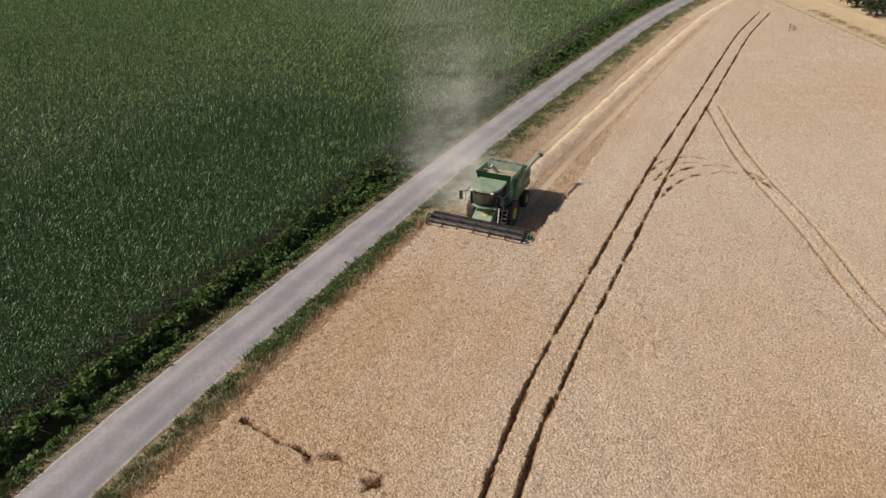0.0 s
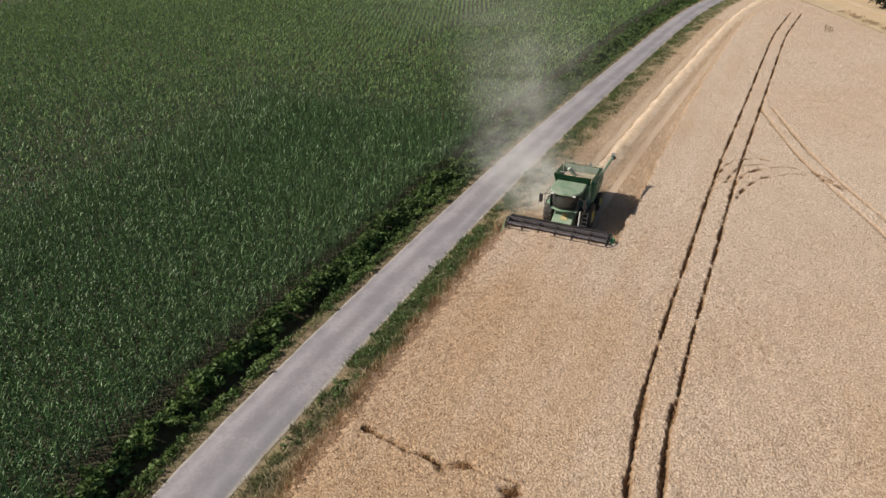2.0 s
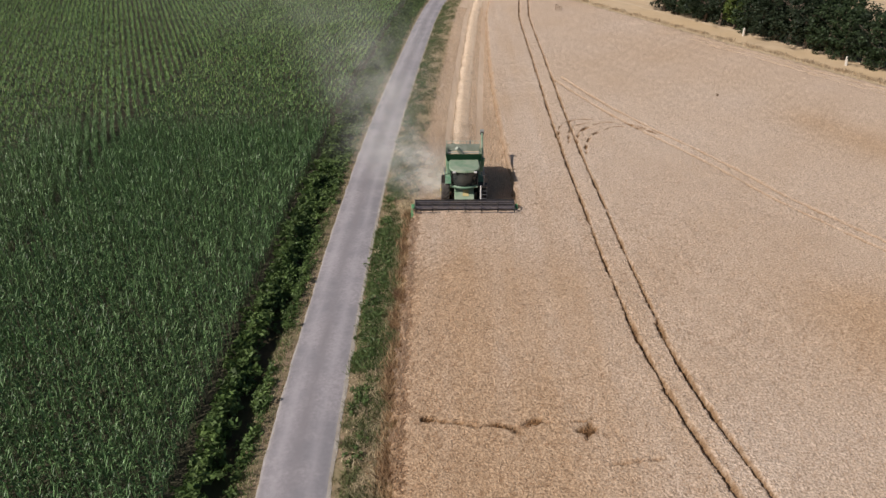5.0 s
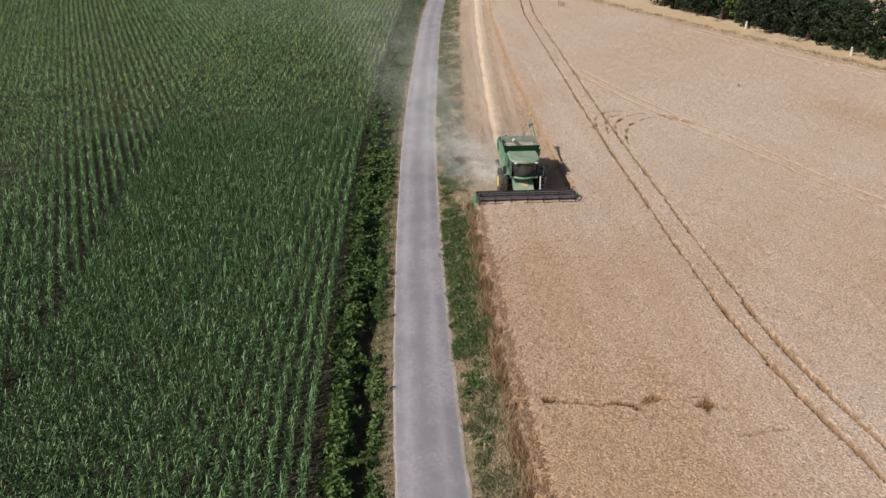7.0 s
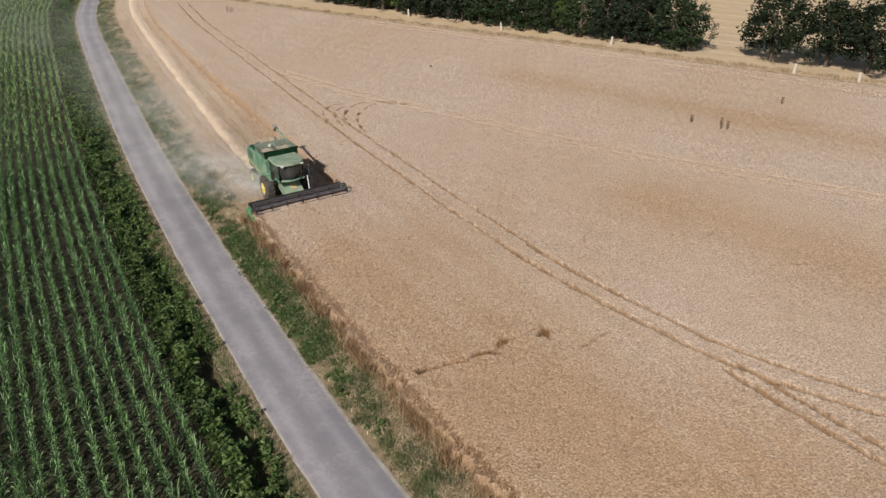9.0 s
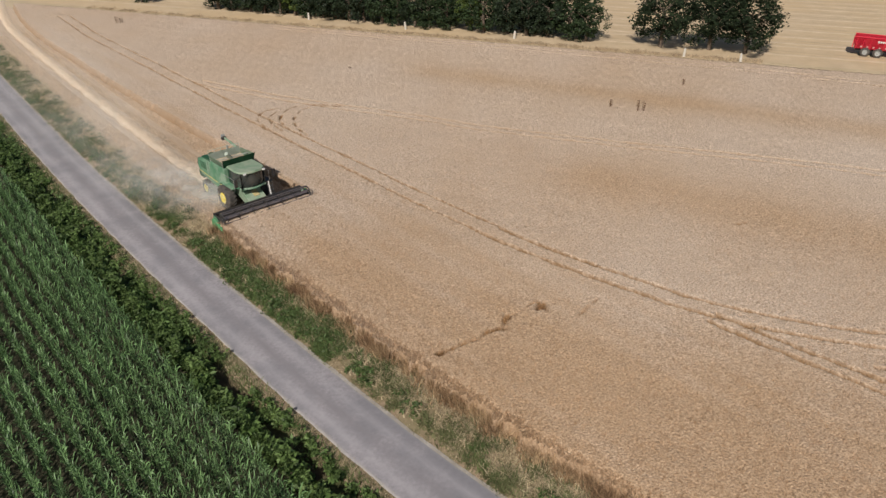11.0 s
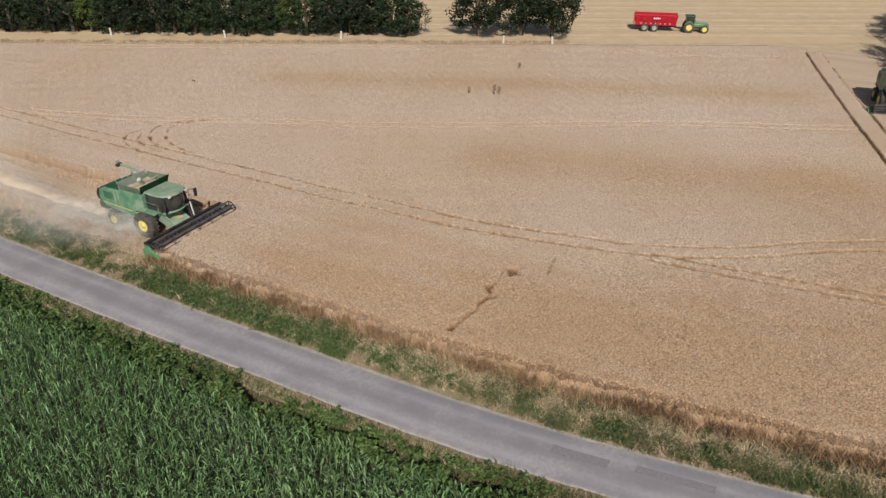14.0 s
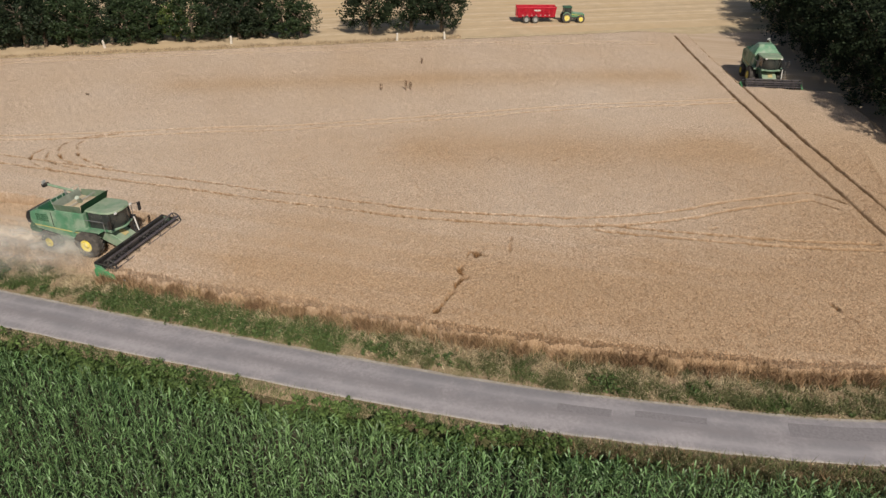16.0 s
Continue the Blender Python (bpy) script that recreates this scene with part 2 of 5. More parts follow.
def rod(p0, p1, r0, r1=None, seg=10, bm=None, caps=True):
    bm = bm or bmesh.new()
    p0, p1 = Vector(p0), Vector(p1)
    d = p1 - p0
    m = Matrix.Translation((p0 + p1) / 2) @ d.to_track_quat("Z", "Y").to_matrix().to_4x4()
    bmesh.ops.create_cone(bm, cap_ends=caps, segments=seg, radius1=r0, radius2=r0 if r1 is None else r1, depth=d.length, matrix=m)
    return bm


def prism(profile, x0, x1, bevel=0.0, bm=None):
    """A side outline of (y, z) points, carried across from x0 to x1."""
    bm = bm or bmesh.new()
    a = [bm.verts.new((x0, y, z)) for y, z in profile]
    b = [bm.verts.new((x1, y, z)) for y, z in profile]
    n = len(profile)
    fs = [bm.faces.new(a), bm.faces.new(b[::-1])]
    for i in range(n):
        fs.append(bm.faces.new((a[i], b[i], b[(i + 1) % n], a[(i + 1) % n])))
    bmesh.ops.recalc_face_normals(bm, faces=fs)
    if bevel:
        bmesh.ops.bevel(bm, geom=list({e for f in fs for e in f.edges}), offset=bevel, segments=2, affect="EDGES", profile=0.5)
    return bm


def lathe(profile, x, y, z, seg=28, caps=True):
    """A profile of (radius, along) turned round a level axis through (x, y, z)."""
    bm = bmesh.new()
    rings = []
    for r, a in profile:
        ring = []
        for i in range(seg):
            t = 2 * math.pi * i / seg
            ring.append(bm.verts.new((x + a, y + r * math.cos(t), z + r * math.sin(t))))
        rings.append(ring)
    for p, q in zip(rings, rings[1:]):
        for i in range(seg):
            bm.faces.new((p[i], q[i], q[(i + 1) % seg], p[(i + 1) % seg]))
    if caps:
        bm.faces.new(rings[0][::-1])
        bm.faces.new(rings[-1])
    bmesh.ops.recalc_face_normals(bm, faces=bm.faces)
    for f in bm.faces:
        f.smooth = len(f.verts) == 4
    return bm


def empty(name, m, label, category, group="", kind=""):
    ob = new(name)
    ob.empty_display_size = 0.3
    ob.matrix_world = m
    return tagged(ob, label, category, group, kind)


# ---------------------------------------------------------------- plan
RY = np.array([-3000, -400, -120, -60, -30, -12, -4.8, 4.8, 13.5, 23, 33, 45, 60, 80, 100, 118, 134, 146, 165, 200, 300, 700, 3000], float)
RX = np.array([1500, 180, 34, 2, -14, -21.2, -23.4, -24.85, -25.65, -25.85, -25.8, -25.6, -25.1, -24.0, -22.7, -21.4, -19.7, -17.6, -13.5, -4, 30, 170, 1000], float)
RM = np.gradient(RX, RY)


def road_x(y):
    """The x of the lane's middle."""
    y = np.asarray(y, float)
    i = np.clip(np.searchsorted(RY, y) - 1, 0, len(RY) - 2)
    h = RY[i + 1] - RY[i]
    t = np.clip((y - RY[i]) / h, 0, 1)
    return ((2 * t**3 - 3 * t**2 + 1) * RX[i] + (t**3 - 2 * t**2 + t) * h * RM[i] + (-2 * t**3 + 3 * t**2) * RX[i + 1] + (t**3 - t**2) * h * RM[i + 1])


FIELD_Z, ROAD_Z, CORN_Z = -0.1, -0.5, -0.45
HARVESTER = (-17.3, 42.0)
rng = np.random.default_rng(7)


def wobble(x, y, s, seed=0.0):
    """Smooth pseudo-random waves, about -1 to 1."""
    return (np.sin(x * s * 1.3 + y * s * 0.7 + seed) + np.sin(x * s * -0.6 + y * s * 1.7 + seed * 2.1) + np.sin(x * s * 2.9 - y * s * 2.3 + seed * 0.7) * 0.6) / 2.6


def ground_z(x, y):
    """The height of the ground under the crop, verges, lane and ditch."""
    u = x - road_x(y)
    return np.interp(u, [-4.8, -4.1, -3.6, -3.1, -2.6, -2.0, -1.75, 1.6, 1.9, 3.0, 4.3], [CORN_Z, -0.5, -0.95, -1.0, -0.62, -0.495, -0.535, -0.535, -0.49, -0.3, FIELD_Z])


def build_ground():
    us = np.array([-3000, -800, -300, -130, -60, -25, -10, -5.5, -4.8, -4.4, -4.1, -3.8, -3.5, -3.2, -2.9, -2.6, -2.3, -2.1, -2.0, -1.75, 1.6, 1.75, 1.9, 2.2, 2.6, 3.0, 3.4, 3.8, 4.3,
                   5, 12, 40, 80, 130, 300, 800, 3000])
    ys = np.concatenate([[-3000, -900, -400, -200, -120, -80], np.arange(-50, 170, 0.6), [180, 200, 260, 400, 900, 3000]])
    U, Y = np.meshgrid(us, ys)
    X = U + road_x(Y)
    Z = ground_z(X, Y)
    near = (np.abs(U) > 2.05) & (np.abs(U) < 4.0)
    Z = Z + np.where(near, 0.06 * wobble(X, Y, 3.0) + 0.04 * wobble(X, Y, 7.0, 2), 0)
    V = np.stack([X, Y, Z], -1).reshape(-1, 3)
    w, h = len(us), len(ys)
    i = (np.arange(h - 1)[:, None] * w + np.arange(w - 1)[None]).ravel()
    F = np.stack([i, i + 1, i + w + 1, i + w], -1)
    uc = np.tile((us[:-1] + us[1:]) / 2, h - 1)
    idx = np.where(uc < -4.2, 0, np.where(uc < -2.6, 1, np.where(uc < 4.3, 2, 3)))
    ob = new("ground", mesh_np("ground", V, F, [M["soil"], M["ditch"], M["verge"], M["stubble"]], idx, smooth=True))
    tagged(ob, "farmland soil, dry verges and pale straw stubble", "ground", kind="structure")


def strip(name, u0, u1, y0, y1, step, z, material, parent=None, n=2, wav=0.0, seed=0.0, skirt=0.0, crown=0.0):
    """A band that follows the lane between two distances from its middle."""
    ys = np.arange(y0, y1 + step / 2, step)
    us = np.linspace(u0, u1, n)
    U, Y = np.meshgrid(us, ys)
    if wav:
        U = U + wav * np.where(np.arange(n) % n == 0, 1, np.where(np.arange(n) == n - 1, 1, 0))[None] * (wobble(Y, Y * 0.3, 1.1, seed) + 0.6 * wobble(Y, Y * 0.3, 4.0, seed + 3))
    X = road_x(Y) + U
    Z = np.full_like(X, z) + crown * (1 - (U / 1.6) ** 2)
    V = np.stack([X, Y, Z], -1)
    if skirt:
        a, b = V[:, :1].copy(), V[:, -1:].copy()
        a[..., 2] -= skirt
        b[..., 2] -= skirt
        V = np.concatenate([a, V, b], 1)
    w, h = V.shape[1], len(ys)
    i = (np.arange(h - 1)[:, None] * w + np.arange(w - 1)[None]).ravel()
    ob = new(name, mesh_np(name, V.reshape(-1, 3), np.stack([i, i + 1, i + w + 1, i + w], -1), [material], smooth=True))
    ob.parent = parent
    return ob


def build_road():
    road = strip("road", -1.6, 1.64, -110, 330, 0.5, ROAD_Z, M["asphalt"], n=27, wav=0.05, skirt=0.12, crown=0.05)
    tagged(road, "narrow worn grey asphalt farm lane with pale edges", "road", kind="structure")
    me = road.data
    co = np.empty(len(me.vertices) * 3, np.float32)
    me.vertices.foreach_get("co", co)
    co = co.reshape(-1, 3)
    u = co[:, 0] - road_x(co[:, 1])
    wander = 0.12 * wobble(co[:, 1], co[:, 1] * 0.3, 0.25, 1)
    fade = 0.75 + 0.35 * wobble(co[:, 1], u * 2, 0.6, 5) + 0.25 * wobble(co[:, 1], u * 5, 2.4, 2)
    pale = np.exp(-(((u + 0.85 + wander) / 0.28) ** 2)) + 0.9 * np.exp(-(((u - 0.78 + wander) / 0.24) ** 2))
    dark = np.exp(-(((u + 0.02 + wander) / 0.3) ** 2)) * fade
    edge = np.clip((np.abs(u - 0.02) - 1.46) / 0.12, 0, 1) * (0.6 + 0.5 * wobble(co[:, 1], u, 3.0, 3))
    for name, v in (("polished", pale * fade * 0.55), ("tarry", dark), ("gritty", edge)):
        at = me.attributes.new(name, "FLOAT", "POINT")
        at.data.foreach_set("value", np.clip(v, 0, 1).astype(np.float32))
    strip("road_edge", 1.42, 1.72, -110, 330, 0.3, ROAD_Z + 0.004, M["chalk"], road, n=5, wav=0.05, seed=2.0)
    for u0, u1, y0, y1 in ((0.25, 0.75, 3.4, 7.0), (0.0, 1.0, -9, -0.6), (0.0, 0.6, 8.2, 11.2)):
        strip("repair_patch", u0, u1, y0, y1, 0.4, ROAD_Z + 0.054, M["asphalt_patch"], road, n=3, wav=0.03, seed=y0)


tint(M["asphalt"], "polished", (0.42, 0.392, 0.405))
tint(M["asphalt"], "tarry", (0.245, 0.226, 0.234))
tint(M["asphalt"], "gritty", (0.42, 0.385, 0.345))
build_ground()
build_road()


# ---------------------------------------------------------------- wheat
def polyline_distance(X, Y, pts):
    """Distance from each place to a line through the given points."""
    d = np.full(X.shape, 1e9)
    for (ax, ay), (bx, by) in zip(pts, pts[1:]):
        vx, vy = bx - ax, by - ay
        t = np.clip(((X - ax) * vx + (Y - ay) * vy) / (vx * vx + vy * vy), 0, 1)
        d = np.minimum(d, np.hypot(X - ax - t * vx, Y - ay - t * vy))
    return d


def smooth_line(pts, n=8):
    """More points along a line, rounded through the given ones."""
    p = np.array([pts[0], *pts, pts[-1]], float)
    out = []
    for a, b, c, d in zip(p, p[1:], p[2:], p[3:]):
        for k in range(n):
            t = k / n
            out.append(0.5 * (2 * b + (c - a) * t + (2 * a - 5 * b + 4 * c - d) * t * t + (3 * b - a - 3 * c + d) * t**3))
    out.append(p[-1])
    return np.array(out)


def beside(pts, off):
    """The line at a distance to the side of another."""
    t = np.gradient(pts, axis=0)
    t /= np.linalg.norm(t, axis=1)[:, None]
    return pts + off * np.stack([t[:, 1], -t[:, 0]], -1)


# tramlines: middle line, half gauge, half width, how far pressed down
TRAMS = [
    ([(-3.5, 132), (-4.6, 121), (-5.4, 111), (-6.5, 79), (-7.2, 59), (-7.4, 42), (-7.5, 33), (-7.4, 25)], 0.82, 0.06, 0.95),
    ([(-7.45, 27), (-7.35, 24.5), (-6.9, 20), (-6.1, 15.4), (-5.3, 11.7), (-2.4, 5.2), (0.6, 1), (3.5, -3.9), (4.2, -5.6), (3.0, -7.6)], 0.72, 0.092, 0.95),
    ([(-5.9, 10.8), (-5.4, 3), (-4.6, -3.5), (-3.6, -9)], 0.5, 0.11, 0.9),
    ([(62, 4.0), (45, 0.4), (30, -3.0), (15, -6.6), (3, -9.8), (-8, -12.6), (-18, -15)], 1.12, 0.12, 0.85),
    ([(-5.2, 78), (-0.8, 64), (4.1, 52.8), (7.5, 44), (10.1, 38.5), (16, 27.5), (22, 16.7), (27, 5), (29.6, -1.6)], 0.64, 0.1, 0.45),
    ([(17.5, 99), (36.5, 60), (50.5, 27), (55.5, 8)], 0.8, 0.06, 0.5),
]
TRAILS = [
    ([(-20.1, 19.3), (-19.2, 19.1), (-17.6, 18.9), (-16.4, 18.8)], 0.085, 1.0), ([(-16.4, 18.8), (-15.3, 18.6), (-14.7, 19.1)], 0.08, 0.9), ([(-15.6, 18.5), (-15.1, 18.7), (-14.6, 19.1)], 0.2, 1.0), ([(-20.0, 19.3), (-19.5, 19.2)], 0.15, 1.0), ([(-17.8, 18.95), (-17.3, 18.85)], 0.14, 1.0),
    ([(-14.7, 19.1), (-13.5, 19.0), (-12.2, 19.1)], 0.05, 0.5), ([(-12.1, 19.0), (-12.4, 17.9)], 0.08, 0.7), ([(-12.6, 18.4), (-12.0, 18.5), (-11.5, 18.3)], 0.19, 0.75),
    ([(-12.4, 17.9), (-12.9, 16.8), (-13.6, 15.8)], 0.04, 0.3), ([(-11.9, 16.2), (-10.4, 16.5), (-9.2, 16.6)], 0.05, 0.35),
    ([(-5.4, 39.3), (-3.8, 35.7), (-2.6, 32.4)], 0.035, 0.3), ([(-4.0, 2.6), (-3.7, 2.2)], 0.13, 0.6), ([(-12.5, -4.2), (-13.6, -4.9), (-14.1, -5.4)], 0.08, 0.6),
    ([(6.3, 15.8), (7.1, 15.4)], 0.12, 0.6), ([(2.8, 23.4), (2.7, 22.8)], 0.07, 0.5),
]
# where wheels turned round
TURN_MARKS = [
    ([(-8.0, 53), (-7.9, 57), (-7.3, 60.5), (-5.4, 62.6), (-3.2, 62.4)], 0.06, 0.65), ([(-6.6, 54), (-6.2, 57.2), (-5.2, 59.6), (-2.8, 61.6), (-0.4, 61.2), (1.0, 60.0)], 0.08, 0.75),
    ([(-6.1, 52.8), (-5.6, 55.6), (-4.4, 58.3), (-1.8, 60.4), (0.4, 60.0), (1.8, 58.4)], 0.08, 0.75), ([(-7.2, 56), (-6.3, 60), (-4.4, 61.6)], 0.06, 0.65),
]


def cut_side(y):
    """How far from the lane's middle the harvester's strip reaches."""
    return np.interp(y, [50, 75, 100, 120], [12.45, 11.3, 10.6, 10.2])


def wheat_mask(X, Y):
    """Where the crop still stands."""
    u = X - road_x(Y)
    s = u > 4.45 + 0.26 * wobble(X, Y, 1.7) + 0.2 * wobble(X, Y, 6.0, 1) + 0.1 * wobble(X, Y, 19.0, 2)
    s &= 0.897 * X + 0.442 * Y < 61.6 + 0.15 * wobble(X, Y, 2.0)
    s &= ~((Y > HARVESTER[1] + 0.1) & (u < cut_side(Y) + 0.10 * wobble(X, Y, 1.5)))
    s &= ~((X > 36.4) & (Y < -2.9 + 0.22 * (X - 36)))
    s &= Y > -15.5 + 0.12 * (X - 20)
    s &= Y < 150
    return s


def pressed(X, Y, grow=0.0):
    """How far wheels and feet have pressed the crop down, 0 to 1."""
    p = np.zeros_like(X)
    for pts, gauge, half, deep in TRAMS:
        line = smooth_line(pts)
        lo, hi = line.min(0) - 2, line.max(0) + 2
        near = (X > lo[0]) & (X < hi[0]) & (Y > lo[1]) & (Y < hi[1])
        if not near.any():
            continue
        x, y = X[near], Y[near]
        for side in (-gauge, gauge):
            d = polyline_distance(x, y, beside(line, side)) + 0.04 * wobble(x, y, 5.0, side) + 0.06 * wobble(x, y, 1.1, side * 3) + 0.03 * wobble(x, y, 15.0, side)
            p[near] = np.maximum(p[near], deep * np.clip(0.85 + 0.3 * wobble(x, y, 0.8, side * 5), 0.4, 1) * np.clip(1.6 - d / (half * (1 + 0.2 * wobble(x, y, 0.35, side)) + grow), 0, 1))
    for pts, half, deep in TRAILS + TURN_MARKS:
        a = np.array(pts)
        lo, hi = a.min(0) - 1, a.max(0) + 1
        near = (X > lo[0]) & (X < hi[0]) & (Y > lo[1]) & (Y < hi[1])
        x, y = X[near], Y[near]
        d = polyline_distance(x, y, smooth_line(pts, 6)) + 0.05 * wobble(x, y, 6.0, 4) + 0.04 * wobble(x, y, 1.5, 2)
        p[near] = np.maximum(p[near], deep * np.clip(0.5 + 0.9 * wobble(x, y, 2.6, 3), 0.05, 1) * np.clip(1.5 - d / (half + grow), 0, 1))
    return p


def crop_height(X, Y):
    return 0.78 + 0.05 * wobble(X, Y, 0.25) + 0.025 * wobble(X, Y, 1.3, 1)


def ripeness_and_light(X, Y):
    """Golden-brown stretches of the crop, with lens falloff and a sun hot spot mixed in, 0 to 1."""
    r = 0.12 + 0.22 * wobble(X, Y, 0.07, 2) + 0.12 * wobble(X, Y, 0.3, 4)
    # golden near corner, with the lens's falloff also put into the tone
    r = r + 0.5 * np.clip((8 - Y) / 16, 0, 1) * np.clip((42 - X) / 30, 0, 1)
    r = r + 0.24 * wobble(X, Y * 0.05, 1.5, 3) * np.clip((-5 - X) / 4, 0, 1)
    for pts, s, a in (([(5.5, 28), (9, 16), (14, 1)], 4.5, 0.7), ([(18, 62), (31, 30), (38, 6)], 3.5, 0.6), ([(-17.5, 32), (-15.5, 2)], 5.0, 0.6), ([(-16.5, 9), (-12, -10)], 7.0, 0.4), ([(-9.5, 30), (-9, 6)], 2.5, 0.2)):
        r = r + a * np.exp(-((polyline_distance(X, Y, pts) / s) ** 2))
    # the sun's bright spot put in as paler wheat round (-11, 20)
    r = r + 0.2 * (1 - np.exp(-(((X + 11) ** 2 + (Y - 20) ** 2) / 150)))
    return np.clip(r, 0, 1)


def build_wheat():
    """The crop's surface of ears, one fine uneven sheet, down to the earth at its edges and in the tramlines."""
    xs = np.concatenate([np.arange(-24, 40, 0.2), np.arange(40, 64, 0.4)])
    ys = np.concatenate([np.arange(-24, 90, 0.2), np.arange(90, 151, 0.4)])
    X, Y = np.meshgrid(xs, ys)
    X = X + rng.uniform(-0.06, 0.06, X.shape)
    Y = Y + rng.uniform(-0.06, 0.06, Y.shape)
    s = wheat_mask(X, Y)
    brim = np.clip((X - road_x(Y) - 4.3) / 0.9, 0, 1) + 0.35 * rng.random(X.shape)
    H = np.where(s, crop_height(X, Y) * np.clip(0.55 + 0.45 * brim, 0.5, 1) + rng.uniform(-0.03, 0.03, X.shape), 0.0)
    # crop edges browned like stems, and to tone down their sunlit slope
    bare = np.where(s, np.clip(0.5 - 0.55 * brim, 0, 0.5), 0.55)
    rim = np.zeros_like(s)
    for ax in (0, 1):
        for d in (-1, 1):
            rim |= ~np.roll(s, d, ax)
    bare = np.where(s & rim, np.maximum(bare, 0.5), np.where(s, bare, 0.8))
    w, h = len(xs), len(ys)
    i = np.arange(h - 1)[:, None] * w + np.arange(w - 1)[None]
    keep = s[:-1, :-1] | s[1:, :-1] | s[:-1, 1:] | s[1:, 1:]
    track = pressed(X, Y, 0.2) > 0
    fine = keep & (track[:-1, :-1] | track[1:, :-1] | track[:-1, 1:] | track[1:, 1:])
    c = i[keep & ~fine]
    F = np.stack([c, c + 1, c + w + 1, c + w], -1)
    used = np.unique(F)
    remap = np.full(w * h, -1)
    remap[used] = np.arange(len(used))
    grid = np.stack([X, Y, H, bare], -1).reshape(-1, 4)
    V1, F1 = grid[used], remap[F]
    # twice as fine along the tracks
    c = i[fine]
    A, B, C, D = grid[c], grid[c + 1], grid[c + w + 1], grid[c + w]
    sub = [((1 - u) * (1 - v))[..., None] * A + (u * (1 - v))[..., None] * B + (u * v)[..., None] * C + ((1 - u) * v)[..., None] * D
           for v in (np.zeros(len(c)), np.full(len(c), 0.5), np.ones(len(c))) for u in (np.zeros(len(c)), np.full(len(c), 0.5), np.ones(len(c)))]
    V2 = np.stack(sub, 1).reshape(-1, 4)
    p = pressed(V2[:, 0], V2[:, 1])
    V2[:, 2] *= 1 - 0.5 * p
    # stem brown and ear shading put into the colour round each track
    V2[:, 3] = np.maximum(V2[:, 3], np.clip(pressed(V2[:, 0], V2[:, 1], 0.04) * 1.9, 0, 1))
    b0 = len(V1) + 9 * np.arange(len(c))[:, None]
    F2 = np.concatenate([b0 + np.array([q, q + 1, q + 4, q + 3]) for q in (0, 1, 3, 4)])
    V = np.concatenate([V1, V2])
    bare = V[:, 3].astype(np.float32)
    P = V[:, :3].copy()
    P[:, 2] += FIELD_Z
    me = mesh_np("wheat_crop", P, np.concatenate([F1, F2]), [M["wheat"]])
    at = me.attributes.new("trodden_shade", "FLOAT", "POINT")
    at.data.foreach_set("value", bare)
    at = me.attributes.new("ripeness_and_light", "FLOAT", "POINT")
    at.data.foreach_set("value", ripeness_and_light(P[:, 0], P[:, 1]).astype(np.float32))
    tagged(new("wheat_crop", me), "standing ripe golden wheat with wheel tracks pressed through it", "wheat field", kind="stuff")


def spikes(name, P, heights, widths, lean, material, label, category, parent=None):
    """One narrow upright blade at each place, leaning at random."""
    n = len(P)
    a = rng.uniform(0, 2 * math.pi, n)
    side = np.stack([np.cos(a), np.sin(a), np.zeros(n)], -1) * widths[:, None] / 2
    b = rng.uniform(0, 2 * math.pi, n)
    tip = np.stack([np.cos(b) * lean * heights, np.sin(b) * lean * heights, heights], -1)
    V = np.stack([P - side, P + side, P + tip], 1).reshape(-1, 3)
    F = np.arange(3 * n).reshape(-1, 3)
    ob = new(name, mesh_np(name, V, F, [material]))
    ob.parent = parent
    return tagged(ob, label, category, kind="stuff")


def scatter_wheat():
    # ears above the sheet, denser near the lane
    n = 640000
    X = -22 + 42 * rng.random(n) ** 1.35
    Y = -12 + 86 * rng.random(n) ** 1.3
    ok = wheat_mask(X, Y) & (rng.random(n) < np.clip((74 - Y) / 34, 0, 1) * np.clip((21 - X) / 16, 0, 1))
    X, Y = X[ok], Y[ok]
    ok = pressed(X, Y, 0.06) < 0.25
    X, Y = X[ok], Y[ok]
    Z = FIELD_Z + crop_height(X, Y) - 0.06
    ears = spikes("wheat_ears", np.stack([X, Y, Z], -1), rng.uniform(0.07, 0.14, len(X)), rng.uniform(0.05, 0.09, len(X)), rng.uniform(0.0, 0.7, len(X)), M["wheat_ear"], "nodding ripe wheat ears", "wheat ears")
    at = ears.data.attributes.new("ripeness_and_light", "FLOAT", "POINT")
    at.data.foreach_set("value", np.repeat(ripeness_and_light(X, Y), 3).astype(np.float32))
    # stems on the open edges of the crop
    n = 150000
    Y = rng.uniform(-14, 150, n)
    X = road_x(Y) + 4.38 + 0.22 * wobble(road_x(Y) + 4.4, Y, 1.7) + rng.normal(0.0, 0.3, n)
    ok = (Y < HARVESTER[1] + 0.5) & (rng.random(n) < np.clip(0.5 + 0.7 * wobble(X, Y, 1.3, 5) + 0.4 * wobble(X, Y, 3.7, 2), 0.05, 0.8))
    X, Y = X[ok], Y[ok]
    n = len(X)
    spikes("wheat_stems", np.stack([X, Y, np.full(n, FIELD_Z - 0.06)], -1), rng.uniform(0.3, 0.95, n) * (0.9 + 0.2 * wobble(X, Y, 2.0, 1)), rng.uniform(0.03, 0.07, n), rng.uniform(0, 1.0, n), M["wheat_stem"], "brown wheat stems on the crop's edge", "wheat stems")


